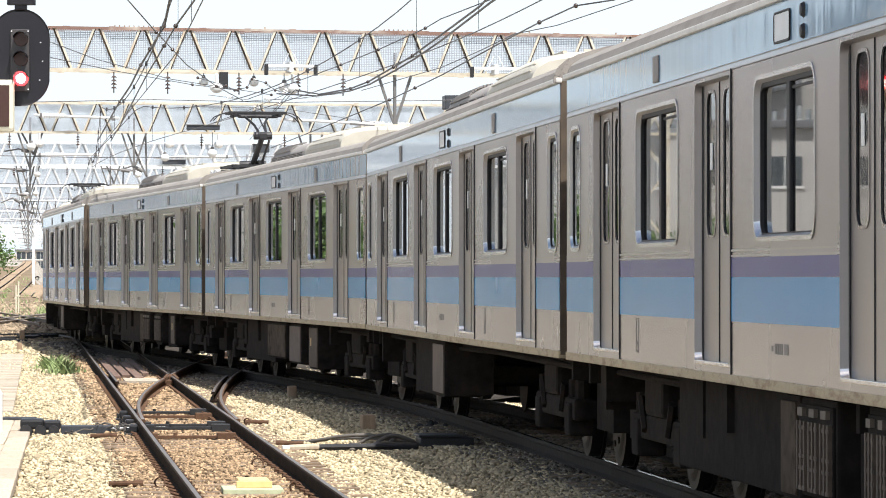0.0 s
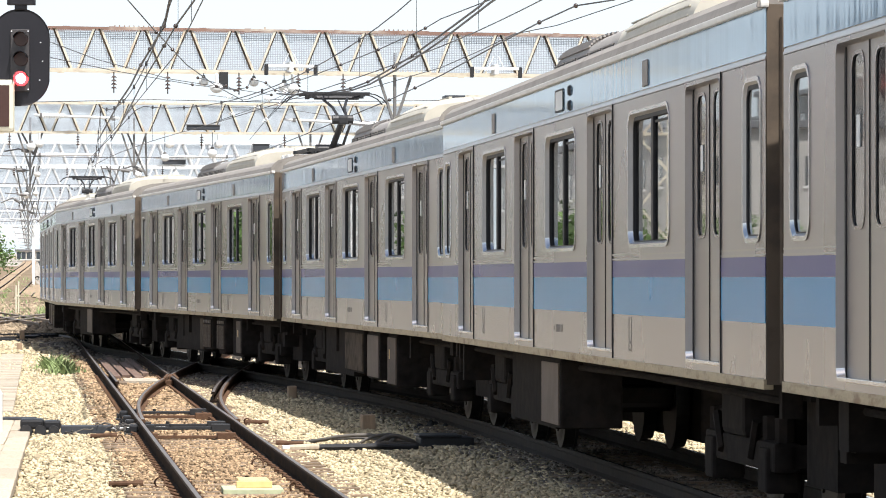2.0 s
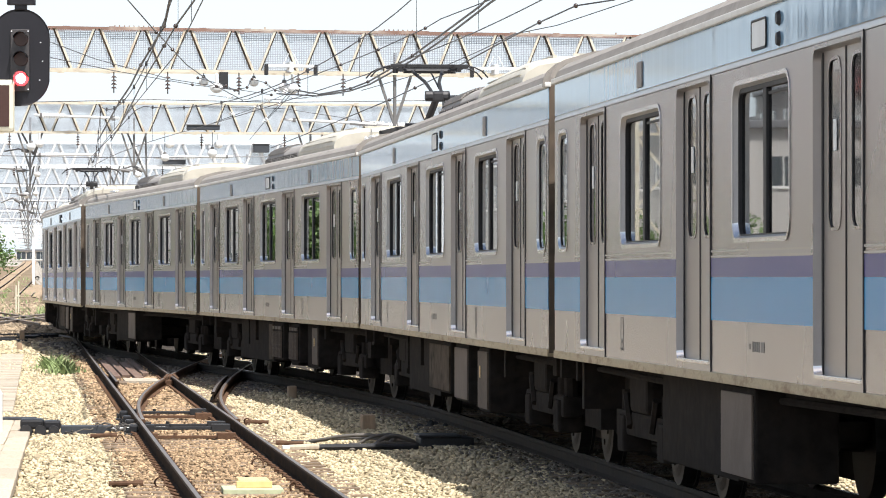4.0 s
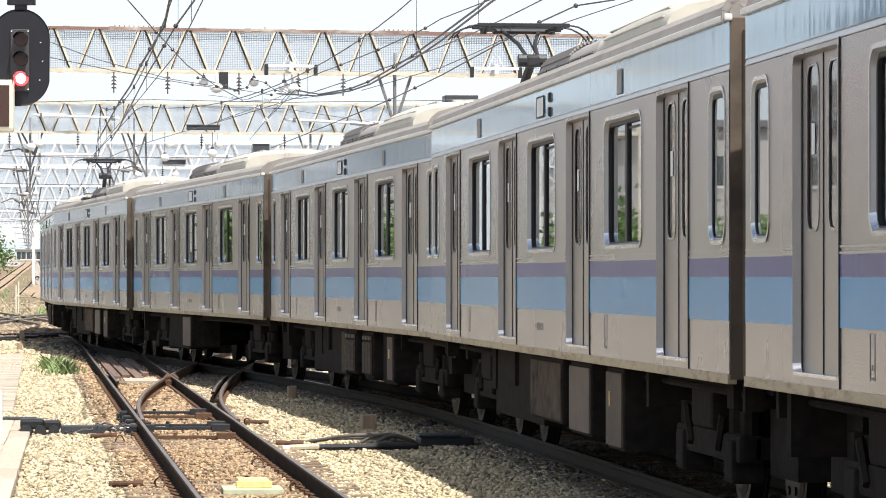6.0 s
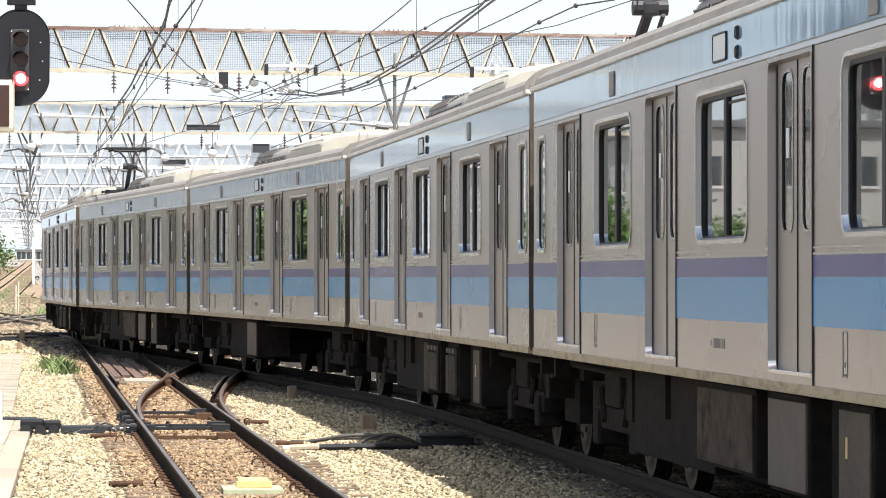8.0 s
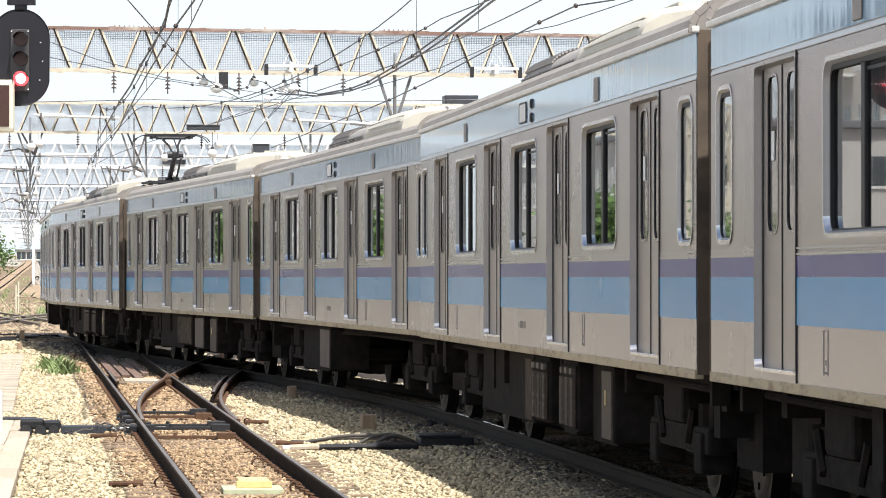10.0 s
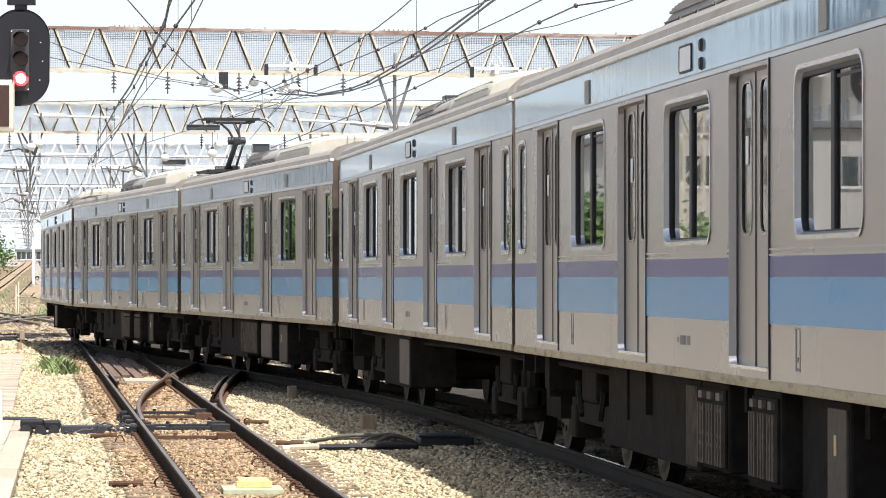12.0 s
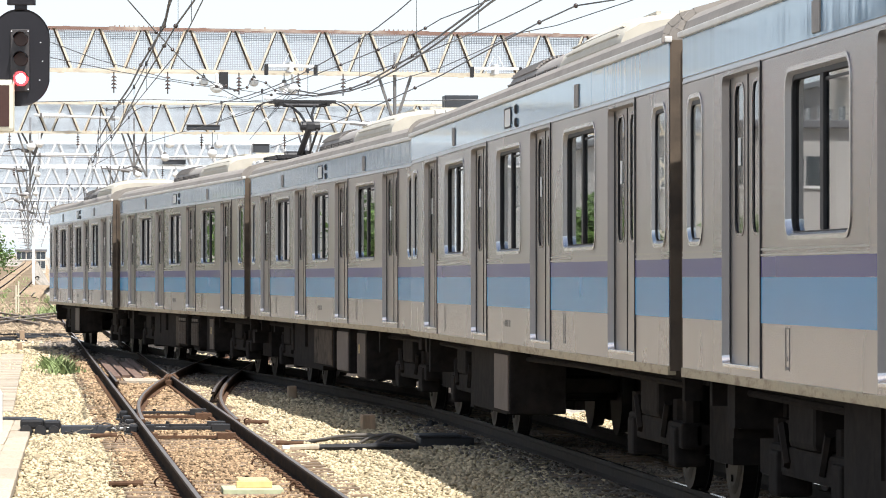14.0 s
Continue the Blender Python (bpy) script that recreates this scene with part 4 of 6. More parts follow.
def roof_small(car, kind):
    if kind == 1:
        for x in (7.2, 8.4):
            def stack():
                bm = bmesh.new()
                for j in range(4):
                    tube(bm, (0, -0.5, 3.6 + j * 0.05), (0, -0.5, 3.63 + j * 0.05), 0.07, 0.05, seg=10)
                return mesh_of("arrester", bm, PORCELAIN)
            part("arrester", shared("arrester", stack), None, car, "pale ribbed arrester", at=pose(x, 0, 0))
    part("aerial_base", shared("aerial", lambda: mesh_of("aerial_base", boxed(-7.4, -6.6, -0.3, 0.3, 3.61, 3.70, bevel=0.03), GRILLE)), None, car)
    for x in (-5.2, 5.2):
        part("roof_vent", shared("rvent", lambda: mesh_of("roof_vent", boxed(-0.4, 0.4, -0.8, -0.4, 3.57, 3.65, bevel=0.02), GRILLE)), None, car, "small roof vent", at=pose(x, 0, 0))


def side_details(car):
    for x in (-4.86, 4.9):
        part("vent_slot", shared("slot_side", lambda: mesh_of("vent_slot", boxed(-0.12, 0.12, SIDE - 0.012, SIDE, 3.105, 3.295, bevel=0.01), GRILLE)), None, car, "dark vent slot in the upper band", at=pose(x, 0, 0))

    def sign():
        bm = bmesh.new()
        box(bm, -0.20, 0.29, SIDE - 0.006, SIDE, 3.125, 3.29, bevel=0.003)
        return mesh_of("destination_sign", bm, GALV)
    s = part("destination_sign", shared("sign", sign), None, car, "blank framed destination display")
    part("bezel", shared("bezel", lambda: mesh_of("bezel", ring(bmesh.new(), (-0.20, 0.29, 3.125, 3.29), 0.02, 0.013, SIDE - 0.002, 0.008), [GASKET, GASKET])), None, s)

    def lamp():
        return mesh_of("side_lamp", tube(bmesh.new(), (0.71, SIDE, 0), (0.71, SIDE - 0.02, 0), 0.048, 0.036, seg=14), GASKET)
    for z in (3.14, 3.265):
        part("side_lamp", shared("lamp", lamp), None, car, "small dark side lamp", at=pose(0, 0, z))

    def plate_bars():
        bm = bmesh.new()
        box(bm, -0.32, -0.27, SIDE - 0.002, SIDE, 1.25, 1.285)
        x = -0.22
        for w in (0.07, 0.07, 0.07, 0.07):
            box(bm, x + 0.01, x + w - 0.01, SIDE - 0.002, SIDE, 1.235, 1.30)
            x += w
        box(bm, x + 0.04, x + 0.16, SIDE - 0.002, SIDE, 1.235, 1.30)
        return mesh_of("number_print", bm, BARS)
    tagged(part("number_print", shared("plate_bars", plate_bars), None, car, "small dark bars of a car number"), kind="stuff")

    def hatch():
        bm = bmesh.new()
        for a, b, c2, d in ((0, 0.008, 1.14, 1.40), (0.125, 0.131, 1.14, 1.40), (0.008, 0.125, 1.394, 1.40), (0.03, 0.09, 1.15, 1.165), (0.05, 0.075, 1.20, 1.23)):
            box(bm, a, b, SIDE - 0.003, SIDE, c2, d)
        return mesh_of("hatch_outline", bm, BARS)
    for x in (-5.85, 4.05):
        part("hatch_outline", shared("hatch", hatch), None, car, "thin outline of a door cock cover", at=pose(x, 0, 0))


def build_car(kind, tail=False):
    label = {0: "stainless commuter railway car with blue and violet stripes", 1: "stainless commuter railway car with mixed underfloor boxes",
             2: "stainless commuter railway car with raised pantograph and louvred boxes"}[kind]
    car = thing("railway_car", label, "train car", group="cars of the commuter train")
    part("cabin_shell", shared("shell", shell_mesh), None, car, "pale cabin lining with blue bench seats")
    part("roof", shared("roof", roof_mesh), None, car, "sooty grey roof")
    for turn in (0, 180):
        part("roof_rib", shared("rib", roof_rib_mesh), None, car, "pale rib at the roof end", at=pose(0, 0, 0, 0, 0, turn))
        part("end_wall", shared("end", end_mesh), None, car, "rust-stained end wall", at=pose(0, 0, 0, 0, 0, turn))
    part("gangway", shared("gangway", gangway_mesh), None, car, "black folded gangway bellows")
    part("gutter", shared("gutter", gutter_mesh), None, car, "pale rain gutter")
    part("upper_band", shared("band", lambda: mesh_of("upper_band", boxed(-HALF, HALF, SIDE, SIDE + 0.03, Z_BAND, Z_GUTTER), BAND)), None, car, "glossy pale blue upper band")
    part("cornice", shared("cornice", cornice_mesh), None, car, "pale steel strip above the side panels")
    part("sill", shared("sill", lambda: mesh_of("sill", boxed(-HALF, HALF, SIDE - 0.012, SIDE + 0.05, Z_SILL - 0.02, Z_SILL + 0.045, bevel=0.006), SILL_DIRT)), None, car, "brown brake-dusted lower sill")
    edges = [-HALF, *[e for c in DOORS for e in (c - 0.69, c + 0.735)], HALF]
    for k in range(0, 10, 2):
        x0, x1 = edges[k], edges[k + 1]
        if k == 0:
            win = (-9.495, -8.935, 1.96, 2.91)
        elif k == 8:
            win = (8.995, 9.565, 1.96, 2.91)
        else:
            mid = (x0 + x1) / 2
            win = (mid - 0.91, mid + 1.0, 1.965, 2.907)
        bay_parts(car, x0, x1, win)
    for c in DOORS:
        door_parts(car, c)
    aircon_parts(car)
    wheels = []
    for c in (-6.9, 6.9):
        wheels += bogie_parts(car, c)
    under_boxes(car, kind)
    roof_small(car, kind)
    side_details(car)
    if kind == 2:
        pantograph_parts(car, 7.2)
    return car, wheels


TRAIN = [build_car((k + 2) % 3) for k in range(8)]

SPEED, ACCEL, START = 4.7665, -0.0096, 44.475
LAG_T = [0.0, 0.5, 1.0, 1.5, 2.0, 2.5, 3.0, 5.5, 6.0, 6.5, 7.0, 7.5, 8.0, 10.5, 11.0, 11.5, 12.0, 12.5, 13.0, 13.5, 14.0]
LAG = [-0.014, -0.039, 0.008, -0.003, 0.028, -0.004, 0.036, 0.033, -0.014, 0.018, -0.026, 0.003, -0.024, -0.022, -0.056, -0.024, -0.039, 0.010, -0.008, 0.037, 0.026]

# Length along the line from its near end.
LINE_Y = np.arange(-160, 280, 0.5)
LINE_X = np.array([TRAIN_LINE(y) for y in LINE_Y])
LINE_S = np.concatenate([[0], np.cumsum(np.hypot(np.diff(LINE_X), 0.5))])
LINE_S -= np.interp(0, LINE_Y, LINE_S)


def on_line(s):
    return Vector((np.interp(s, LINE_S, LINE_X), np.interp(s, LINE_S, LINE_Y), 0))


def travelled(t):
    return SPEED * t + 0.5 * ACCEL * t * t + 4.76 * float(np.interp(t, LAG_T, LAG))


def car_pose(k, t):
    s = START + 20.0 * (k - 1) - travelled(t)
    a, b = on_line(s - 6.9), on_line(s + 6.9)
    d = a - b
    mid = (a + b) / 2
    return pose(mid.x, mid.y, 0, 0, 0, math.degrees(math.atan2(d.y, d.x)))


# ---- gantries and overhead line ----
Z_BOT, Z_TOP, PANEL = 6.605, 7.595, 1.09


def insulator_mesh():
    bm = tube(bmesh.new(), (0, 0, 0), (0, 0, -0.55), 0.016, seg=6)
    for k in range(4):
        tube(bm, (0, 0, -0.14 - 0.085 * k), (0, 0, -0.18 - 0.085 * k), 0.035, 0.075, seg=10)
    return mesh_of("insulator", bm, INSULATOR)


def hanger_mesh():
    bm = bmesh.new()
    bar(bm, (-0.42, 0, 0), (0.0, 0, -1.25), 0.06, 0.06)
    bar(bm, (0.42, 0, 0), (0.0, 0, -1.25), 0.06, 0.06)
    bar(bm, (0.0, 0, 0.5), (0.0, 0, -1.45), 0.07, 0.07)
    bar(bm, (0.0, 0, -1.30), (-1.1, 0, -1.22), 0.045, 0.045)
    tube(bm, (-0.15, 0, -1.3), (-0.45, 0, -1.27), 0.06, seg=8)
    return mesh_of("hanger", bm, SIGNAL_GREY)


def lamp_mesh():
    bm = bmesh.new()
    bmesh.ops.create_uvsphere(bm, u_segments=12, v_segments=8, radius=0.16, matrix=Matrix.Diagonal((1, 1, 0.8, 1)))
    tube(bm, (0, 0, 0.08), (0, 0, 0.35), 0.04, seg=8)
    return mesh_of("floodlight", bm, PORCELAIN)


INSULATOR_MESH, HANGER_MESH, LAMP_MESH = insulator_mesh(), hanger_mesh(), lamp_mesh()


def net_mesh(half, pitch, wire, y):
    bm = bmesh.new()
    n = int(2 * half / pitch)
    for k in range(n):
        x = -half + k * pitch
        bar(bm, (x, y, Z_BOT + 0.04), (x, y, Z_TOP - 0.04), wire, wire)
    m = int((Z_TOP - Z_BOT) / pitch)
    for k in range(1, m):
        bar(bm, (-half, y + 0.01, Z_BOT + k * pitch), (half, y + 0.01, Z_BOT + k * pitch), wire, wire)
    return mesh_of("net", bm, NET)


def chord(z, w, half, y, mat, name):
    """An angle-iron chord with joint plates, and close bolt rows on its splices."""
    bm = bmesh.new()
    bar(bm, (-half, y, z + w * 0.4), (half, y, z + w * 0.4), w, 0.014)
    bar(bm, (-half, y - w * 0.45, z), (half, y - w * 0.45, z), 0.014, w)
    rng = random.Random(int(half * 10) + len(name))
    for k in range(int(2 * half / PANEL)):
        x = -half + k * PANEL
        box(bm, x, x + 0.16, y - w * 0.62, y - w * 0.5, z - 0.045, z + 0.04)
        if k % 6 == 2:
            box(bm, x + 0.1, x + 1.15, y - w * 0.75, y - w * 0.55, z - 0.04, z + 0.035)
            for b in range(9):
                tube(bm, (x + 0.15 + 0.115 * b, y - 0.02, z + 0.03), (x + 0.15 + 0.115 * b, y - 0.02, z + 0.068), 0.018, seg=6)
        elif rng.random() < 0.4:
            tube(bm, (x + 0.5, y, z + 0.03), (x + 0.5, y, z + 0.075), 0.025, seg=6)
    return mesh_of(name, bm, mat)


def lattice(half, y, mat, phase=0.0):
    """Zigzag diagonals of angle iron: a pale flange and one coloured as its shaded side."""
    bm = bmesh.new()
    w = 0.05 if half < 15 else 0.058
    for k in range(int(2 * half / PANEL)):
        x = -half + k * PANEL + phase
        bar(bm, (x + 0.10, y + 0.02, Z_TOP), (x + 0.505, y + 0.02, Z_BOT), w * 0.8, w)
        bar(bm, (x + 0.63, y, Z_BOT), (x + 1.03, y, Z_TOP), w * 0.85, w * 0.9)
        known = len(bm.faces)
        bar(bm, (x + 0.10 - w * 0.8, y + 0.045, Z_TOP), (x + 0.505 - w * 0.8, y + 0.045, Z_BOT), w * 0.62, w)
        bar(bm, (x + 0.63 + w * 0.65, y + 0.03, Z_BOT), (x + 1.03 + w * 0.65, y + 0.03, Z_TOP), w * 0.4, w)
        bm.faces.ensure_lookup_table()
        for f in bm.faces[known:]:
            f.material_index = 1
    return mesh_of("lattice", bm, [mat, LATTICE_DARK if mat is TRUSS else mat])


def leg_mesh(mat, slim=False):
    bm = bmesh.new()
    if slim:
        bar(bm, (0, 0, -0.6), (0, 0, Z_TOP), 0.24, 0.24)
        for z in (2.2, 5.0):
            box(bm, -0.16, 0.16, -0.16, 0.16, z, z + 0.12)
        return mesh_of("leg", bm, mat)
    for x in (-0.35, 0.35):
        for y in (-0.35, 0.35):
            bar(bm, (x, y, -0.6), (x, y, Z_TOP), 0.09, 0.09)
    for k in range(9):
        z = 0.1 + 0.82 * k
        s = 1 if k % 2 else -1
        for y in (-0.35, 0.35):
            bar(bm, (-0.35 * s, y, z), (0.35 * s, y, z + 0.82), 0.05, 0.05)
        for x in (-0.35, 0.35):
            bar(bm, (x, -0.35 * s, z), (x, 0.35 * s, z + 0.82), 0.05, 0.05)
    return mesh_of("leg", bm, mat)


def gantry(x_mid, y, turn, half, legs, mat=TRUSS, top=TRUSS_TOP, net=0.05, wire=0.011, strings=(), hangers=(), lamps=(), label="", phase=0.0):
    zr = 0.0
    g = thing("overhead_gantry", label or "pale lattice steel catenary gantry spanning the tracks", "gantry", at=pose(x_mid, y, zr, 0, 0, turn), group="catenary gantries")
    for yy in (-0.42, 0.42):
        part("top_chord", shared(("tc", half, yy, top.name), lambda: chord(Z_TOP, 0.05, half, yy, top, "top_chord")), None, g)
        part("bottom_chord", shared(("bc", half, yy, mat.name), lambda: chord(Z_BOT, 0.055, half, yy, mat, "bottom_chord")), None, g)
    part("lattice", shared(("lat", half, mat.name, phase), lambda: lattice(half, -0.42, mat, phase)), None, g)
    if y > 150:
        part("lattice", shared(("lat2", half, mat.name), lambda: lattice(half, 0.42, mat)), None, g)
    if net:
        tagged(part("net", shared(("net", half, net), lambda: net_mesh(half, net, wire, -0.34)), None, g, "fine wire safety net"), kind="stuff")
    for x in legs:
        part("leg", shared(("leg", mat.name, y > 240), lambda: leg_mesh(mat, y > 240)), None, g, "lattice steel leg", at=pose(x, 0, 0))
    for x in strings:
        part("insulator", INSULATOR_MESH, None, g, "string of brown insulators", at=pose(x, -0.42, Z_BOT))
    for x in hangers:
        part("hanger", HANGER_MESH, None, g, "braced drop hanger with steady arm", at=pose(x, -0.30, Z_BOT))
    for x in lamps:
        part("floodlight", LAMP_MESH, None, g, "white dome lamp", at=pose(x, -0.5, Z_BOT - 0.4))
    return g


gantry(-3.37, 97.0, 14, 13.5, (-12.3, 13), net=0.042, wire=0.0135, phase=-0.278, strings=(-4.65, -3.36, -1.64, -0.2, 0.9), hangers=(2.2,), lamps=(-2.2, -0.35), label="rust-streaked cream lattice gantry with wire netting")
part("junction_box", boxed(-0.1, 0.1, -0.08, 0.08, -0.42, -0.02, bevel=0.01), DARK, bpy.data.objects["overhead_gantry"], "black junction box", at=pose(-2.02, -0.45, Z_BOT))
relay = thing("relay_box", "dark relay box fixed to the second gantry", "relay box", at=pose(0.80, 136.1, 7.36, 0, 0, 6), bm=boxed(-0.77, 0.36, -0.3, 0.62, 0, 0.47, bevel=0.03), mat=RELAY_GREY)
for x, y in ((-3.62, 96.2), (1.28, 97.4)):
    yoke = thing("suspension_yoke", "white crossbar with dark drop ends under the gantry", "yoke", at=pose(x, y, Z_BOT + 0.13, 0, 0, 14), group="suspension yokes", bm=boxed(-0.60, 0.60, -0.04, 0.04, -0.035, 0.035, bevel=0.01), mat=WHITE)
    for s in (-0.6, 0.6):
        part("drop_end", boxed(s - 0.04, s + 0.04, -0.06, 0.06, -0.22, 0.04, bevel=0.01), DARK, yoke)
    part("clevis", boxed(-0.05, 0.05, -0.05, 0.3, -0.14, 0.10, bevel=0.01), GALV, yoke)
    for s in (-0.2, 0.2):
        part("tie_rod", tube(bmesh.new(), (s, 0, 0), (s * 0.3, 0, 0.3), 0.012, seg=6), GALV, yoke)
for k in range(1, 13):
    gy = 97 + 40.3 * k
    cx = -0.1022 * (gy - 97) - 4.0
    near_leg = -0.1013 * gy - cx
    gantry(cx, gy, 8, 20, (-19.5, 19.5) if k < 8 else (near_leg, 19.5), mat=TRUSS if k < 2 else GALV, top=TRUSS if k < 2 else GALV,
           net=0.032 if k < 8 else 0, wire=0.0105,
           strings=(-6.6, -4.3, -0.12, 2.7), hangers=(-5.9, -2.4, 3.6) if k < 3 else (-6.05, -1.5, 3.6), lamps=(-5.6, -1.2, 0.45, 5.4) if k < 5 else ())


def pipe_support(x0, x1, z0, z1, y, ribs, label):
    """A white horizontal feeder pipe with ribbed insulators."""
    t = thing("feeder_support", label, "feeder support", group="feeder supports", at=pose(0, y, 0))
    part("pipe", run(bmesh.new(), [(x0, 0, z0), (x1, 0, z1)], 0.045, 8), GALV, t, "pale grey pipe")
    for f in ribs:
        bm = bmesh.new()
        c = Vector((x0 + (x1 - x0) * f, 0, z0 + (z1 - z0) * f))
        for k in range(9):
            p = c + Vector((0.085 * (k - 4), 0, 0))
            tube(bm, p - Vector((0.022, 0, 0)), p + Vector((0.022, 0, 0)), 0.105, 0.075, seg=10)
        part("insulator", bm, PORCELAIN, t, "white ribbed insulator")
    for f in (0.08, 0.92):
        x, z = x0 + (x1 - x0) * f, z0 + (z1 - z0) * f
        part("clamp", boxed(x - 0.05, x + 0.05, -0.06, 0.4, z - 0.07, z + 0.07, bevel=0.01), SIGNAL_GREY, t)


pipe_support(-13.75, -10.9, 7.17, 7.06, 136.0, (0.22,), "white feeder pipe with a ribbed insulator on the second gantry")
pipe_support(-5.4, -1.2, 7.08, 6.86, 137.4, (0.72, 0.93), "long white feeder pipe with ribbed insulators on the second gantry")
pipe_support(-17.8, -14.9, 7.05, 7.05, 176.0, (0.3,), "white feeder pipe with a ribbed insulator on a far gantry")
pipe_support(-12.6, -9.2, 6.95, 7.0, 177.0, (0.4, 0.8), "white feeder pipe with ribbed insulators on a far gantry")


def drop_arm(x, y, z, w, h, lean):
    """A dark braced V arm hanging under a gantry, with a curved steady arm."""
    bm = bmesh.new()
    bar(bm, (-w / 2, 0, 0), (lean, 0, -h), 0.06, 0.06)
    bar(bm, (w / 2, 0, 0), (lean, 0, -h), 0.06, 0.06)
    run(bm, [(lean, 0, -h * 0.9), (lean - 0.5, 0, -h * 0.75), (lean - 1.0, 0, -h * 0.86)], 0.03, 6)
    tube(bm, (lean - 0.15, 0, -h * 0.86), (lean - 0.4, 0, -h * 0.78), 0.065, seg=8)
    thing("drop_arm", "dark braced drop arm under a gantry", "drop arm", at=pose(x, y, z, 0, 0, 8), group="drop arms", bm=bm, mat=SIGNAL_GREY)


for x, y, w, h, lean in ((-10.4, 137.0, 0.62, 1.5, 0.35), (-13.9, 136.6, 0.7, 0.75, 0.05), (-18.3, 176.9, 0.8, 1.9, -0.05), (-14.4, 177.4, 0.75, 1.6, 0.3), (-9.1, 178, 0.75, 1.5, -0.2), (-22.0, 217.2, 0.8, 1.7, 0.1), (-19.0, 217.6, 0.8, 1.6, -0.1),
                         (-15.2, 218.2, 0.8, 1.6, 0.2), (-25.6, 257.6, 0.8, 1.6, 0.1), (-21.8, 258, 0.8, 1.6, -0.1)):
    drop_arm(x, y, Z_BOT, w, h, lean)


def roof_box(x, y, z, w, h):
    t = thing("relay_box", "dark flat switch box slung on a gantry", "relay box", at=pose(x, y, z, 0, 0, 8), group="gantry boxes", bm=boxed(-w / 2, w / 2, -0.2, 0.2, 0, h, bevel=0.02), mat=RELAY_GREY)
    part("lid", boxed(-w / 2 - 0.03, w / 2 + 0.03, -0.23, 0.23, h, h + 0.03, bevel=0.008), SIGNAL_GREY, t)


for p in ((-8.1, 136.4, 6.68, 1.1, 0.15), (-11.8, 177.2, 6.66, 1.0, 0.18), (-8.0, 177.7, 7.2, 0.7, 0.35)):
    roof_box(*p)


def glass_globe(x, y, z, r):
    """A white porcelain globe lamp in a dark collar."""
    t = thing("globe_insulator", "white porcelain globe hung under a gantry", "insulator", at=pose(x, y, z), group="white globes")
    bm = bmesh.new()
    bmesh.ops.create_uvsphere(bm, u_segments=14, v_segments=9, radius=r, matrix=Matrix.Diagonal((1, 1, 0.85, 1)))
    part("globe", bm, PORCELAIN, t, smooth=True)
    part("collar", tube(bmesh.new(), (0, 0, r * 0.7), (0, 0, r * 1.3), r * 0.45, r * 0.3, seg=10), SIGNAL_GREY, t, "grey collar")
    part("stem", tube(bmesh.new(), (0, 0, r * 1.2), (0, 0, Z_BOT - z), 0.012, seg=6), WIRE, t)


for g in ((-5.70, 96.2, 6.36, 0.12), (-4.52, 96.5, 6.36, 0.12), (-3.80, 96.6, 6.25, 0.14), (-7.8, 136.6, 5.9, 0.17), (-9.4, 136.5, 5.75, 0.15), (-13.85, 135.8, 6.1, 0.16), (-18.2, 176.6, 5.3, 0.17), (-14.0, 177.0, 5.3, 0.17)):
    glass_globe(*g)


def wire_thing(name, label, pts, r, mat=WIRE):
    return thing(name, label, "overhead wire", group="overhead line", bm=run(bmesh.new(), pts, r, 6), mat=mat)


def catenary(line, z, y0, y1, stagger, sign=1, messenger=0.95, supports=(56.7, 97.0, 137.3, 177.6, 217.9, 258.2, 298.5)):
    """A contact wire, its sagging messenger and droppers along a line."""
    ys = np.arange(y0, y1, 2.0)
    sup = np.array([16.4, *supports])
    zig = np.array([stagger * (1 if k % 2 else -1) * sign for k in range(len(sup))])
    low, high, top = [], [], []
    for y in ys:
        x = line(y) + float(np.interp(y, sup, zig))
        i = int(np.clip(np.searchsorted(sup, y) - 1, 0, len(sup) - 2))
        f = (y - sup[i]) / (sup[i + 1] - sup[i])
        sag = 4 * f * (1 - f) * 0.62 if 0 < f < 1 else 0
        low.append((x, y, z))
        high.append((x, y, z + messenger - sag))
    c = thing("catenary", "contact wire hung from a sagging messenger cable", "overhead wire", group="overhead line")
    part("contact_wire", run(bmesh.new(), low, 0.008, 5), WIRE, c)
    part("messenger_cable", run(bmesh.new(), high, 0.010, 5), WIRE, c)
    bm = bmesh.new()
    for a, b in zip(low[1::3], high[1::3]):
        if a[1] > 190:
            break
        tube(bm, a, b, 0.004, seg=4)
        tube(bm, (b[0], b[1], b[2] - 0.04), (b[0], b[1], b[2] + 0.04), 0.025, seg=6)
    tagged(part("dropper", bm, WIRE, c), kind="stuff")


catenary(NEAR_LINE, 4.85, 30, 320, 0.18)
catenary(TRAIN_LINE, 4.88, 14, 118, 0.15, -1)
catenary(smooth_line([20, 320], [-4.2, -34.9]), 4.9, 60, 320, 0.15, -1)
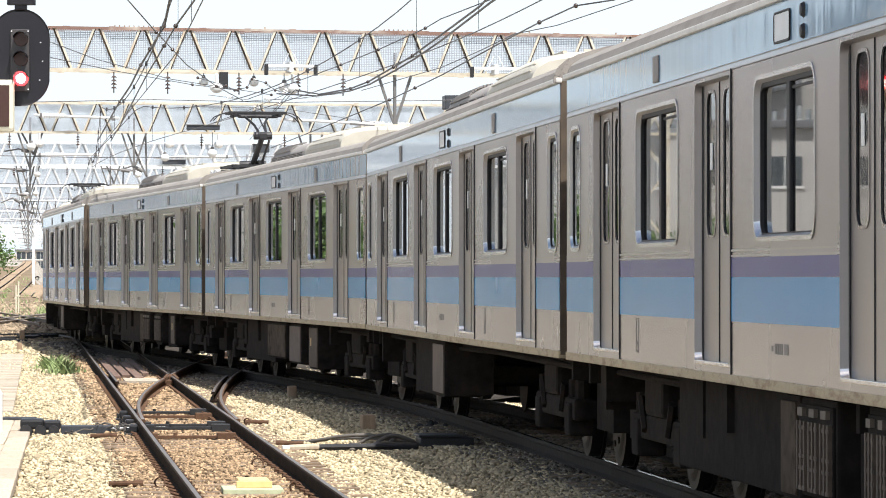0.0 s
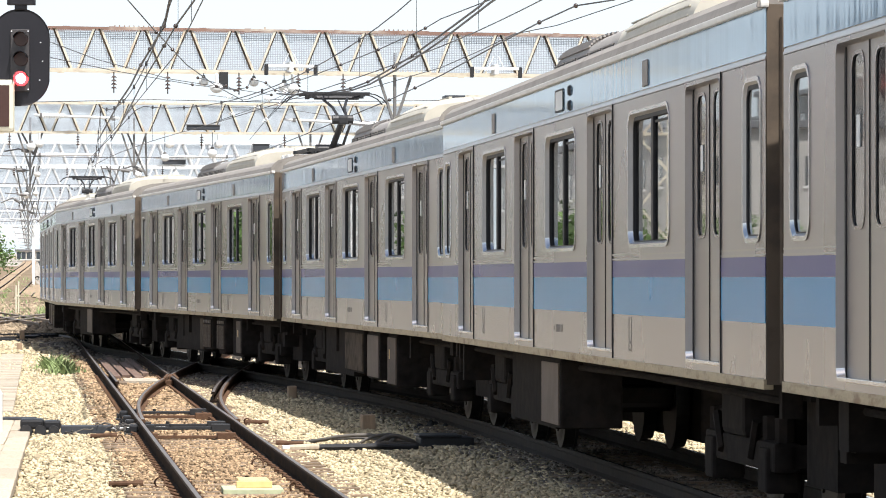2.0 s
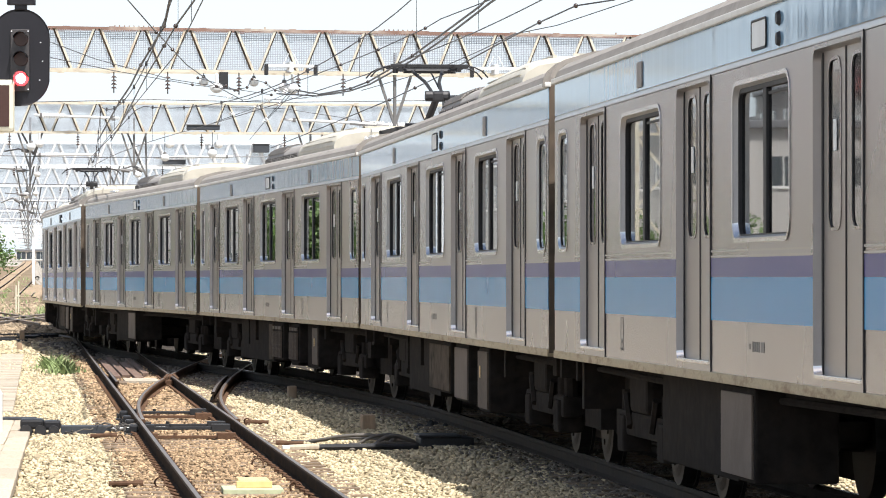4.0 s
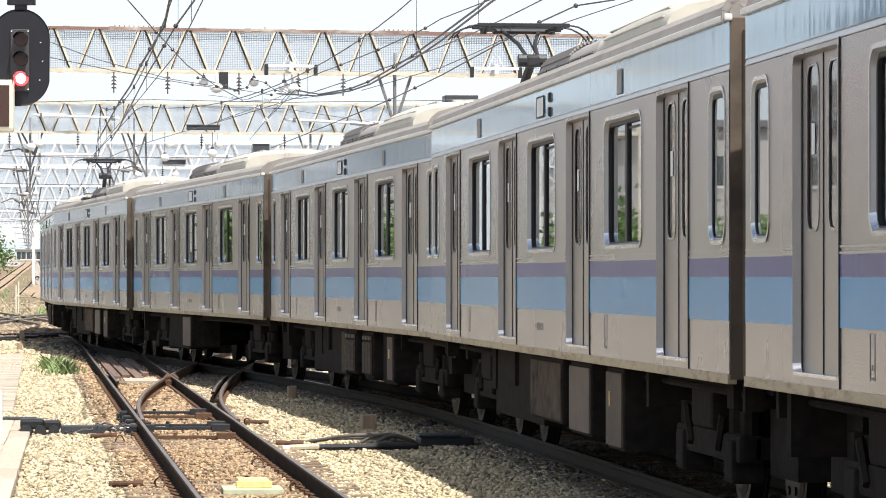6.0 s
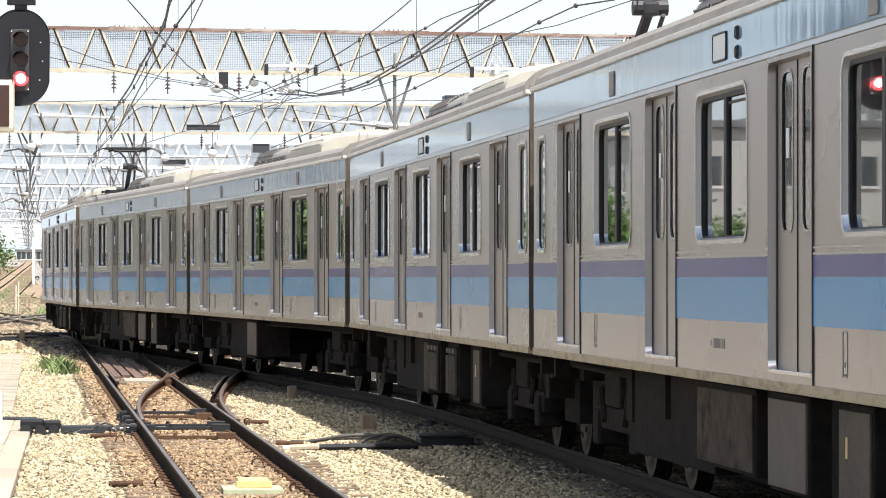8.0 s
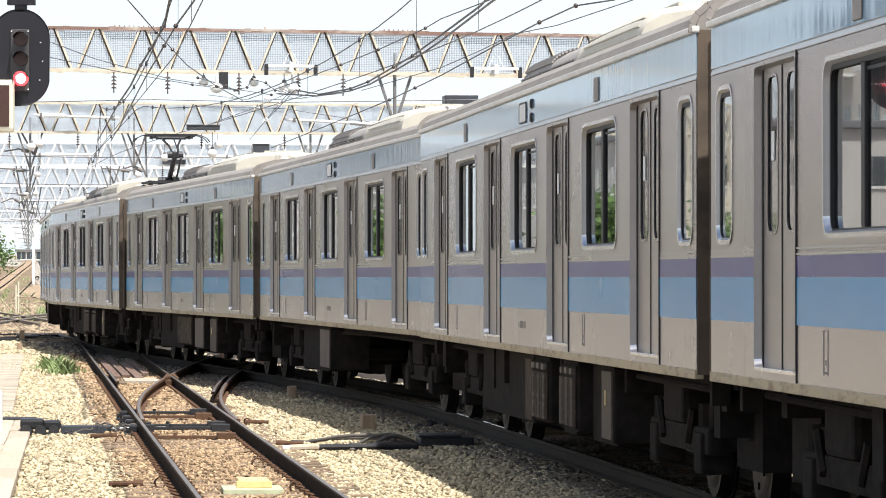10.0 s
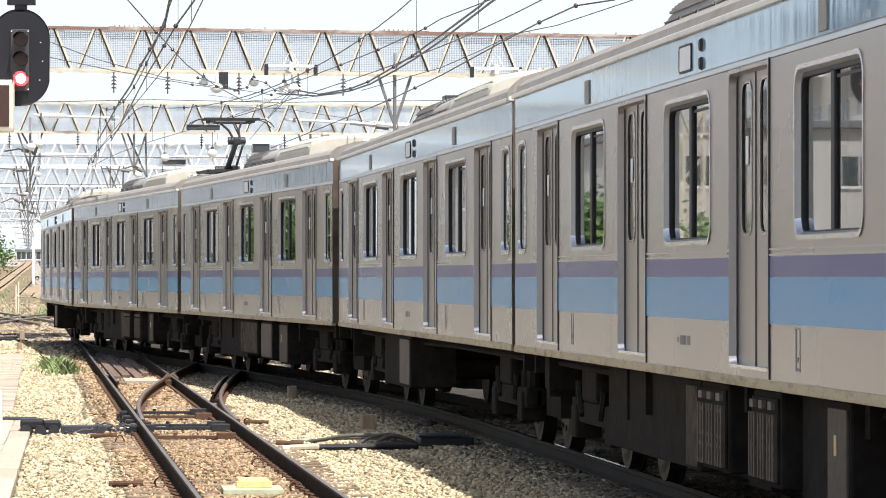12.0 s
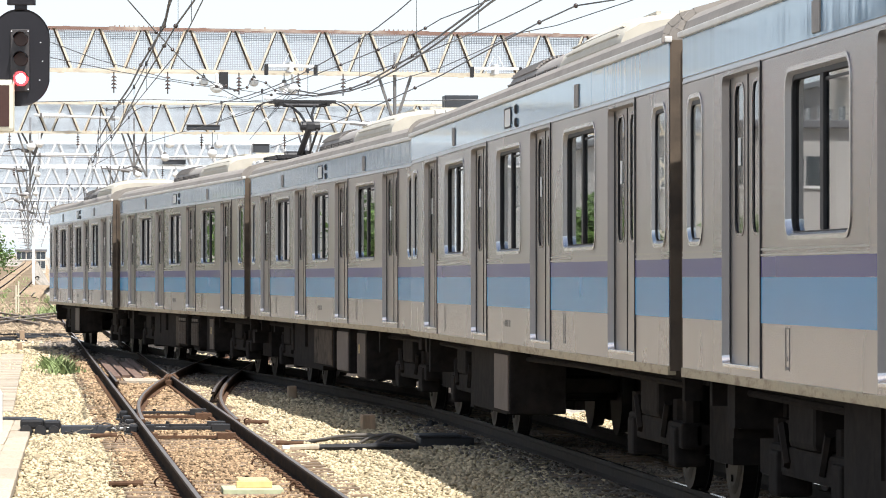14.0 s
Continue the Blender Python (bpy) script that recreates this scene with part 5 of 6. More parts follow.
# feeders and pull-off cables that cross over the lines
wire_thing("feeder_cable", "dark sagging feeder wire crossing over the tracks", [(-4.33, 53.5, 5.6), (-4.43, 56.7, 5.6), (-4.56, 64.2, 5.6), (-4.7, 74.1, 5.6), (-4.62, 82.4, 5.6), (-4.41, 89.0, 5.6)], 0.010)
wire_thing("feeder_cable", "thick dark feeder cable running away over the tracks", [(-3.35, 51.1, 5.5), (-3.74, 55.3, 5.5), (-4.21, 61.0, 5.5), (-5.4, 72.2, 5.5), (-6.22, 80.3, 5.5), (-6.99, 87.3, 5.5), (-9.63, 112.6, 5.5)], 0.020)
wire_thing("feeder_cable", "dark feeder cable running away over the tracks", [(-2.73, 47.1, 5.2), (-3.13, 50.9, 5.2), (-3.72, 56.2, 5.2), (-4.5, 63.8, 5.2), (-5.22, 70.8, 5.2), (-6.87, 87.4, 5.2), (-8.53, 103.7, 5.2)], 0.014)
wire_thing("feeder_cable", "thin wire hung with dark beads over the tracks", [(0.87, 64.8, 6.2), (-0.04, 70.3, 6.2), (-0.32, 72.9, 6.2), (-1.28, 79.8, 6.2), (-2.16, 85.5, 6.2), (-3.2, 91.8, 6.2), (-4.89, 101.7, 6.2)], 0.010)
wire_thing("feeder_cable", "thick twin cable curving over the train", [(0.69, 51.7, 5.4), (0.51, 55.0, 5.4), (-0.03, 61.6, 5.4), (-0.51, 67.4, 5.4), (-0.87, 71.0, 5.4), (-1.42, 76.4, 5.4), (-1.81, 79.1, 5.4), (-2.5, 81.6, 5.4), (-2.9, 79.8, 5.4)], 0.016)
wire_thing("feeder_cable", "thick twin cable curving over the train", [(0.85, 50.3, 5.3), (0.62, 52.9, 5.3), (-0.03, 61.4, 5.3), (-0.46, 66.4, 5.3), (-0.82, 70.1, 5.3), (-1.36, 75.2, 5.3), (-1.79, 77.9, 5.3), (-2.51, 80.1, 5.3), (-3.25, 79.1, 5.3)], 0.016)
wire_thing("feeder_cable", "thin insulated wire crossing over the train", [(2.53, 50.8, 5.3), (2.21, 52.4, 5.3), (1.76, 53.5, 5.3), (1.36, 57.0, 5.3), (0.99, 60.8, 5.3), (-0.04, 72.0, 5.3), (-0.53, 76.7, 5.3), (-1.09, 81.9, 5.3), (-2.55, 94.1, 5.3), (-4.77, 112.2, 5.3)], 0.011)
wire_thing("feeder_cable", "thin insulated wire crossing over the train", [(3.17, 57.3, 5.8), (2.8, 59.7, 5.8), (1.85, 65.7, 5.8), (1.2, 68.0, 5.8), (0.67, 73.0, 5.8), (-0.04, 78.9, 5.8), (-1.78, 88.5, 5.8)], 0.008)
wire_thing("feeder_cable", "thin wire crossing between gantries", [(-7.17, 73.8, 6.0), (-6.83, 79.6, 6.0), (-5.92, 87.5, 6.0), (-4.04, 95.1, 6.0)], 0.008)
wire_thing("feeder_cable", "thin wire crossing between gantries", [(-7.49, 77.1, 5.9), (-6.69, 82.0, 5.9), (-5.46, 88.0, 5.9), (-4.61, 90.6, 5.9)], 0.008)
for path in ([(-3.5, 92, 5.93), (-4.43, 92.6, 4.86)], [(-3.36, 92, 5.98), (-4.1, 92.4, 5.23)], [(-5.22, 92, 5.23), (-4.4, 92, 5.52), (-3.46, 92, 5.93)], [(-5.51, 92.2, 5.6), (-3.65, 92, 5.55), (-1.49, 92.4, 5.23)],
             [(-5.33, 91.6, 5.84), (-4.3, 92, 5.73), (-3.09, 91.8, 5.78)], [(-4.04, 92, 6.09), (-3.4, 92, 5.77), (-2.24, 92, 5.9)]):
    wire_thing("pull_off_wire", "thin pull-off wire under the gantry", path, 0.007)
wire_thing("pull_off_wire", "pull-off wire with insulators between gantry legs", [(-11.0, 97.2, 5.9), (-7.0, 97.6, 6.0), (-4.0, 98, 5.95), (0.5, 99, 6.05), (4.0, 100, 6.2)], 0.012)
for k in range(1, 6):
    gy = 97 + 40.3 * k
    cx = -0.1022 * (gy - 97) - 4.0
    wire_thing("pull_off_wire", "pull-off wire with insulators between gantry legs", [(cx - 12, gy - 1.8, 5.9), (cx - 4, gy - 1, 5.75), (cx + 3, gy - 0.2, 5.8), (cx + 12, gy + 0.8, 6.1)], 0.016)


def wire_bead(p):
    bm = bmesh.new()
    bmesh.ops.create_uvsphere(bm, u_segments=8, v_segments=6, radius=0.034)
    thing("wire_insulator", "small dark strain insulator on a wire", "insulator", at=pose(*p), group="wire insulators", bm=bm, mat=INSULATOR, smooth=True)


for p in ((-0.32, 72.9, 6.2), (-1.28, 79.8, 6.2), (-2.16, 85.5, 6.2), (-4.56, 64.2, 5.6), (-4.63, 69.1, 5.6), (-4.62, 82.4, 5.6), (-4.21, 61.0, 5.5), (-4.88, 67.2, 5.5), (-5.4, 72.2, 5.5), (-6.99, 87.3, 5.5), (-3.72, 56.2, 5.2), (-4.21, 61.0, 5.2), (1.36, 57.0, 5.3), (1.76, 53.5, 5.3), (-0.53, 76.7, 5.3), (-1.09, 81.9, 5.3), (-0.51, 67.4, 5.4), (-0.87, 71.0, 5.4), (-1.42, 76.4, 5.4), (-1.81, 79.1, 5.4), (-4.61, 90.6, 5.9), (-5.46, 88.0, 5.9), (-4.04, 95.1, 6.0)):
    wire_bead(p)


def white_insulator(p, turn):
    bm = bmesh.new()
    for k in range(3):
        tube(bm, (0, 0, 0.05 * k), (0, 0, 0.05 * k + 0.03), 0.055, 0.03, seg=10)
    thing("wire_insulator", "small white porcelain strain insulator on a wire", "insulator", at=pose(*p, 0, turn, 0), group="wire insulators", bm=bm, mat=PORCELAIN)


for p, turn in (((-3.75, 92.05, 5.64), 40), ((-4.1, 92.3, 5.24), 40), ((-4.75, 92, 5.40), -70), ((-3.95, 92.02, 5.73), -60), ((-4.9, 91.8, 5.79), 85), ((-3.62, 91.9, 5.88), 30), ((-2.9, 92, 5.83), 80), ((-4.3, 92.1, 5.56), 90)):
    white_insulator(p, turn)

CLUSTER = [(-4.81, 89.5, 5.95), (-4.73, 91.7, 5.95), (-4.38, 90.3, 5.95), (-3.87, 88.2, 5.95), (-3.81, 91.7, 5.95), (-3.61, 92.5, 5.95), (-4.09, 86.5, 5.95), (-5.22, 86.0, 5.95)]
wire_thing("pull_off_wire", "short pull-off wire strung with insulators", sorted(CLUSTER), 0.008)
for p in CLUSTER:
    wire_bead(p)


# ---- signal ----
def build_signal():
    s = thing("railway_signal", "black oval three-aspect railway signal showing red on a bracket post", "signal", at=pose(-4.50, 43, 0))
    bm = bmesh.new()
    pts = []
    for k in range(40):
        a = 2 * math.pi * k / 40
        pts.append((0.315 * math.cos(a), 0.315 * math.sin(a) + (0.205 if math.sin(a) >= 0 else -0.205)))
    rows = [[bm.verts.new((x * f, y, z * f)) for x, z in pts] for y, f in ((-0.02, 0.97), (-0.03, 1.0), (0.0, 1.0))]
    for a, b in zip(rows, rows[1:]):
        for i in range(40):
            bm.faces.new((a[i], a[(i + 1) % 40], b[(i + 1) % 40], b[i]))
    bm.faces.new(rows[0])
    bm.faces.new(rows[-1][::-1])
    part("backboard", bm, SIGNAL_BLACK, s, "black enamel oval backboard", at=pose(0, 0, 4.04))
    part("post", tube(bmesh.new(), (-0.50, 0.15, -0.3), (-0.50, 0.15, 5.6), 0.06, seg=14), GALV, s, "grey steel post")
    bm = bmesh.new()
    for z in (3.75, 4.35):
        bar(bm, (-0.52, 0.13, z), (0.1, 0.08, z), 0.05, 0.05)
        box(bm, -0.05, 0.05, 0.0, 0.1, z - 0.03, z + 0.03)
    part("bracket", bm, GALV, s)
    case = part("lamp_case", boxed(-0.10, 0.10, -0.05, -0.02, 3.68, 4.34, bevel=0.008), LAMP_CASE, s, "dark grey three-lamp case")
    for j, z in enumerate((4.235, 4.025, 3.815)):
        lens_x = 0.012
        bm = bmesh.new()
        tube(bm, (lens_x, -0.05, z), (lens_x, -0.062, z), 0.078, 0.072, seg=28)
        if j == 2:
            # Pale glowing disc added to paint the glare at the lit lens's centre.
            part("lens_glare", tube(bmesh.new(), (lens_x, -0.062, z), (lens_x, -0.066, z), 0.052, 0.044, seg=24), LENS_GLARE, case, "pale disc painting the glare of the lit red lens")
        part("lens", bm, RED_LAMP if j == 2 else LENS, case, "glowing red lens" if j == 2 else "unlit dark lens")
        bm = bmesh.new()
        for side in range(14):
            a0, a1 = radians(10 + side * 160 / 14), radians(10 + (side + 1) * 160 / 14)
            q = []
            for a in (a0, a1):
                for y, rr in ((-0.05, 0.078), (-0.20, 0.074)):
                    q.append(bm.verts.new((lens_x + rr * math.cos(a), y, z + rr * math.sin(a))))
            bm.faces.new((q[0], q[1], q[3], q[2]))
        bmesh.ops.solidify(bm, geom=bm.faces[:], thickness=0.004)
        part("hood", bm, SIGNAL_BLACK, case, "black lens hood")
    bm = bmesh.new()
    for x, z in ((-0.088, 4.32), (0.088, 4.32), (-0.088, 3.70), (0.088, 3.70), (0.22, 4.2), (0.24, 4.0), (0.21, 3.8)):
        tube(bm, (x, -0.05 if abs(x) < 0.15 else -0.03, z), (x, -0.056 if abs(x) < 0.15 else -0.036, z), 0.008, seg=8)
    tagged(part("bolt", bm, GALV, s), kind="stuff")
    ind = part("route_indicator", boxed(-0.50, -0.05, -0.16, -0.06, 3.24, 3.80, bevel=0.045), CREAM_PAINT, s, "cream-framed dark route indicator box")
    part("screen", boxed(-0.46, -0.10, -0.166, -0.158, 3.30, 3.74, bevel=0.002), LENS, ind, "dark blank screen")
    part("upper_unit", boxed(-0.14, 0.16, -0.04, 0.06, 4.60, 4.90, bevel=0.01), SIGNAL_BLACK, s, "bottom of an upper black lamp unit")
    part("neck", boxed(-0.06, 0.07, -0.02, 0.04, 4.53, 4.61), SIGNAL_BLACK, s)
    return s


build_signal()

# ---- trackside things ----
GZ = -0.2


def stake(x, y, h, w):
    bm = boxed(-w / 2, w / 2, -w / 2, w / 2, -0.15, h, bevel=0.012)
    thing("marker_stake", "short weathered wooden marker stake in the ballast", "stake", at=pose(x, y, GZ, 2, -2, 12), group="marker stakes", bm=bm, mat=STAKE)


stake(-2.35, 63, 0.21, 0.135)
stake(-0.93, 50.2, 0.20, 0.165)
stake(-12.6, 121, 0.32, 0.14)
stake(-10.9, 104, 0.22, 0.13)


def point_machine():
    m = thing("point_machine", "black oily electric point machine beside the switch", "point machine", at=pose(-4.82, 48.4, GZ, 0, 0, 5))
    part("motor_case", boxed(-0.24, 0.04, -0.22, 0.22, 0.09, 0.21, bevel=0.03), PIT, m, "black rounded motor case")
    part("gear_case", boxed(0.04, 0.24, -0.18, 0.18, 0.08, 0.19, bevel=0.025), PIT, m)
    for x, r in ((-0.17, 0.075), (0.0, 0.07), (0.16, 0.065)):
        part("drum", tube(bmesh.new(), (x, -0.27, 0.07), (x, 0.27, 0.07), r, seg=14), DARK, m)
    part("base_plate", boxed(-0.36, 0.25, -0.25, 0.25, -0.02, 0.03, bevel=0.005), DARK, m)
    part("rod_cover", boxed(0.24, 0.84, -0.14, 0.10, 0.02, 0.13, bevel=0.012), RELAY_GREY, m, "dark grey steel rod cover")
    bm = bmesh.new()
    rng = random.Random(12)
    for k in range(9):
        x, y = 0.2 if k < 3 else 0.78, rng.uniform(-0.2, 0.15)
        pts = [(x, y, 0.2 if k < 3 else 0.1)]
        while x < 1.12:
            x += rng.uniform(0.06, 0.13)
            pts.append((x, y + rng.uniform(-0.25, 0.25), rng.uniform(0.03, 0.17)))
        run(bm, pts, rng.uniform(0.006, 0.011), 5)
    part("cable", bm, HOSE, m, "tangle of dusty thin cables")
    part("wire_loop", run(bmesh.new(), [(1.08, -0.5, 0.0), (1.05, -0.4, 0.1), (1.12, -0.35, 0.16), (1.2, -0.4, 0.1), (1.18, -0.5, 0.0)], 0.010, 6), HOSE, m, "dusty looped bond wire")
    part("rod", tube(bmesh.new(), (0.4, -0.05, 0.08), (1.5, -0.05, 0.09), 0.022, seg=8), GALV, m)
    return m


point_machine()


def stretcher(y, z, d, mat, name, label, x0=-0.5, x1=0.5):
    bm = boxed(x0, x1, -d / 2, d / 2, z - 0.018, z + 0.018, bevel=0.006)
    box(bm, x0, x0 + 0.10, -d / 2 - 0.04, d / 2 + 0.04, z - 0.04, z + 0.045, bevel=0.008)
    box(bm, x1 - 0.22, x1, -d / 2 - 0.05, d / 2 + 0.05, z - 0.04, z + 0.05, bevel=0.008)
    tube(bm, (x0 + 0.3, 0, z + 0.01), (x0 + 0.3, 0, z + 0.05), 0.025, seg=6)
    thing(name, label, "switch rod", at=pose(NEAR_LINE(y), y, 0, 0, 0, heading(NEAR_LINE, y)), group="switch rods", bm=bm, mat=mat)


stretcher(48.0, -0.09, 0.06, DARK, "stretcher_bar", "dark steel stretcher bar of the switch")
stretcher(49.2, -0.10, 0.10, DARK, "stretcher_bar", "dark steel stretcher bar of the switch")
stretcher(46.6, -0.14, 0.09, RUST, "stretcher_bar", "rust-brown front rod of the switch")
stretcher(52.8, -0.12, 0.12, RUST, "stretcher_bar", "rust-brown stretcher bar of the switch")
stretcher(54.5, -0.12, 0.10, DARK, "stretcher_bar", "dark steel stretcher bar of the switch")


def frog(line_a, y, label):
    bm = bmesh.new()
    box(bm, -0.13, 0.13, -1.0, 1.0, -0.15, -0.05, bevel=0.01)
    bar(bm, (-0.11, -1.4, -0.035), (-0.05, 1.2, -0.035), 0.05, 0.09)
    bar(bm, (0.11, -1.4, -0.035), (0.05, 1.2, -0.035), 0.05, 0.09)
    box(bm, -0.035, 0.035, -0.2, 1.4, -0.1, 0.004, bevel=0.006)
    thing("crossing_frog", label, "track crossing", at=pose(line_a, y, 0, 0, 0, 4), bm=bm, mat=RUST)


frog(-4.69, 69.6, "rust-brown cast crossing frog")


def check_rail(line, shift, y0, y1):
    thing("check_rail", "dark check rail beside a running rail", "check rail", group="check rails", bm=rail_mesh(line, shift, y0, y1, lift=0.004), mat=[RAIL_SIDE, RAIL_TOP])


check_rail(NEAR_LINE, -0.45, 66, 73)
check_rail(CROSS_LINE, 0.45, 60, 70)


def anchors():
    """Rail braces bolted outside the stock rail."""
    bm = bmesh.new()
    box(bm, -0.05, 0.12, -0.11, 0.11, -0.165, -0.13, bevel=0.01)
    box(bm, -0.035, 0.07, -0.09, 0.09, -0.13, -0.035, bevel=0.02)
    box(bm, 0.07, 0.10, -0.07, 0.07, -0.13, -0.085, bevel=0.015)
    tube(bm, (0.09, 0, -0.14), (0.09, 0, -0.07), 0.022, seg=6)
    me = mesh_of("rail_brace", bm, PIT)
    for y in (47.6, 49.4, 50.8, 52.6):
        part("rail_brace", me, None, near_track, at=pose(NEAR_LINE(y) - 0.64, y, 0, 0, 0, 180 + heading(NEAR_LINE, y)))


anchors()


def bond_loop(x, y, turn, size):
    pts = [(-0.30 * size, 0, 0.01), (-0.10 * size, 0.02, 0.03)]
    pts += [(0.09 * size * math.sin(a), 0.02 * a, 0.02 + 0.09 * size * (1 - math.cos(a))) for a in np.linspace(0, 2 * math.pi, 15)]
    pts += [(0.16 * size, 0.1, 0.02), (0.32 * size, 0.12, 0.0)]
    thing("bond_wire", "rusty looped bond wire beside the rail", "wire", at=pose(x, y, -0.19, 0, 0, turn), group="bond wires", bm=run(bmesh.new(), pts, 0.008, 6), mat=RUST)


bond_loop(NEAR_LINE(35.9) - 0.72, 35.9, 5, 0.5)
bond_loop(NEAR_LINE(35.2) + 0.46, 35.2, 20, 0.5)
bond_loop(NEAR_LINE(39.8) + 0.40, 39.8, 35, 0.5)
bond_loop(NEAR_LINE(45.6) - 0.80, 45.6, 80, 0.5)
bond_loop(NEAR_LINE(51.0) + 0.85, 51.0, -10, 0.5)
for k, y in enumerate((36.2, 45.0, 47.2, 51.6)):
    bm = tube(bmesh.new(), (-0.22, 0, 0.03), (0.05, 0, 0.035), 0.028, 0.026, seg=10)
    tube(bm, (0.0, 0, 0.03), (0.09, 0, 0.03), 0.036, seg=10)
    thing("rod_end", "rust-brown pipe end lying across the ballast", "pipe", at=pose(NEAR_LINE(y) - 0.95 if k % 2 == 0 else NEAR_LINE(y) + 0.95, y, -0.18, 0, 0, 4 if k % 2 == 0 else 183), group="rusty pipes", bm=bm, mat=RUST)


def beacon():
    y = 35.1
    b = thing("track_beacon", "pale green track beacon with a yellow box between the rails", "track beacon", at=pose(-1.66, y, -0.15, 0, 0, 5))
    part("plate", boxed(-0.26, 0.26, -0.35, 0.30, -0.03, 0.03, bevel=0.008), GREEN_PAINT, b, "pale green base plate")
    part("housing", boxed(-0.12, 0.15, -0.12, 0.35, 0.03, 0.10, bevel=0.012), YELLOW, b, "yellow housing")
    part("rim", boxed(-0.14, 0.17, -0.16, -0.12, 0.03, 0.09, bevel=0.006), YELLOW, b)


beacon()


def pull_pit():
    p = thing("cable_pit", "black plastic cable box half sunk in shaded ballast", "cable box", at=pose(-0.18, 45.2, GZ, 0, 0, 6))
    part("box", boxed(-0.1, 0.50, -0.3, 0.3, -0.05, 0.12, bevel=0.02), PIT, p)
    part("lid", boxed(-0.12, 0.36, -0.32, 0.32, 0.12, 0.15, bevel=0.01), PIT, p, "black lid")
    rng = random.Random(2)
    for y, r, end, hump in ((-0.8, 0.020, -0.95, 0.05), (-0.5, 0.026, -0.75, 0.12), (-0.2, 0.020, -0.55, 0.10), (0.2, 0.018, -0.85, 0.12), (0.6, 0.022, -1.45, 0.09), (0.9, 0.015, -1.2, 0.05)):
        pts = []
        for j in range(9):
            f = j / 8
            pts.append((-0.12 + f * (end + 0.12), 0.25 * y + y * f * 1.3 + 0.1 * math.sin(5 * f + y * 3), 0.03 + hump * math.sin(math.pi * min(1, f * 1.15)) * rng.uniform(0.85, 1.1)))
        part("hose", run(bmesh.new(), pts, r, 10), HOSE, p, "thick dusty hose", smooth=True)
    part("conduit", run(bmesh.new(), [(-0.2, -1.0, 0.04), (-0.7, -1.1, 0.06), (-1.3, -1.15, 0.055)], 0.034, 10), PIT, p, "black conduit")
    part("conduit_end", tube(bmesh.new(), (-1.62, -1.2, 0.05), (-1.3, -1.15, 0.055), 0.036, 0.040, seg=10), TIMBER, p, "tan conduit sleeve")
    part("hose_end", tube(bmesh.new(), (-1.70, -1.22, 0.05), (-1.60, -1.2, 0.05), 0.03, seg=10), WHITE, p, "pale hose end")


pull_pit()


def small_heap(x, y):
    bm = bmesh.new()
    rng = random.Random(5)
    for k in range(14):
        p = Vector((rng.uniform(-0.35, 0.35), rng.uniform(-0.4, 0.4), rng.uniform(0.0, 0.06)))
        bmesh.ops.create_icosphere(bm, subdivisions=1, radius=rng.uniform(0.03, 0.055), matrix=Matrix.Translation(p))
    tagged(thing("cable_clamps", "row of small black cable clamps beside the rail", "cable clamp", at=pose(x, y, GZ), bm=bm, mat=DARK), kind="stuff")


small_heap(0.05, 51.0)


def weeds(name, label, spots, count, height, spread, seed):
    rng = random.Random(seed)
    bm = bmesh.new()
    for x, y, z in spots:
        for k in range(count):
            a, r = rng.uniform(0, 6.28), abs(rng.gauss(0, spread))
            bx, by = x + r * math.cos(a), y + r * math.sin(a)
            h = height * rng.uniform(0.4, 1.1) * max(0.35, 1 - r / (3 * spread))
            lx, ly, w = rng.uniform(-1, 1) * h, rng.uniform(-1, 1) * h, 0.012 + 0.02 * rng.random()
            p = [Vector((bx, by, z)), Vector((bx + lx * 0.4, by + ly * 0.4, z + h * 0.6)), Vector((bx + lx, by + ly, z + h))]
            side = Vector((math.cos(a + 1.3), math.sin(a + 1.3), 0)) * w
            v = [bm.verts.new(q) for q in (p[0] - side * 0.5, p[0] + side * 0.5, p[1] + side, p[2], p[1] - side)]
            bm.faces.new(v)
    return tagged(thing(name, label, "weeds", bm=bm, mat=GRASS), kind="stuff")


weeds("weeds", "tuft of green weeds growing in the ballast", [(-8.05, 83.0, GZ), (-7.85, 81.5, GZ), (-7.45, 79.5, GZ), (-7.35, 78.5, GZ)], 95, 0.38, 0.26, 3)
weeds("weeds", "green verge of weeds by the far rails", [(-19.3 - 0.1 * k, 196 + 4 * k, GZ) for k in range(14)], 60, 0.7, 0.9, 4)
weeds("weeds", "scattered weeds on the sandy bank", [(-25.5 - 0.096 * 9 * k - 1.4 * (k % 3), 222 + 9 * k, rise(222 + 9 * k, -25.5 - 0.86 * k - 1.4 * (k % 3)) - 0.25) for k in range(16)], 60, 0.55, 1.3, 8)
weeds("weeds", "straggling weeds over the brown verge", [(-0.103 * y - 0.4 * (k % 3), y, rise(y, -0.103 * y) - 0.2) for k, y in enumerate(range(170, 470, 18))], 26, 0.35, 1.1, 14)
weeds("weeds", "green verge of weeds by the far rails", [(-27.5 - 0.2 * k, 285 + 4 * k, GZ) for k in range(8)], 60, 0.9, 1.2, 6)


def trough_lids():
    t = thing("cable_trough", "row of pale concrete cable trough lids", "cable trough", kind="structure")
    me = mesh_of("lid", boxed(-0.26, 0.26, -0.245, 0.245, -0.08, 0, bevel=0.012), CONCRETE)
    y = 56.0
    while y < 97:
        part("lid", me, None, t, at=pose(-0.1 * (y - 65) - 7.12, y, GZ + 0.06 + random.uniform(-0.012, 0.012), random.uniform(-1, 1), random.uniform(-1, 1), 5.7 + random.uniform(-1.5, 1.5)))
        y += 0.505


trough_lids()


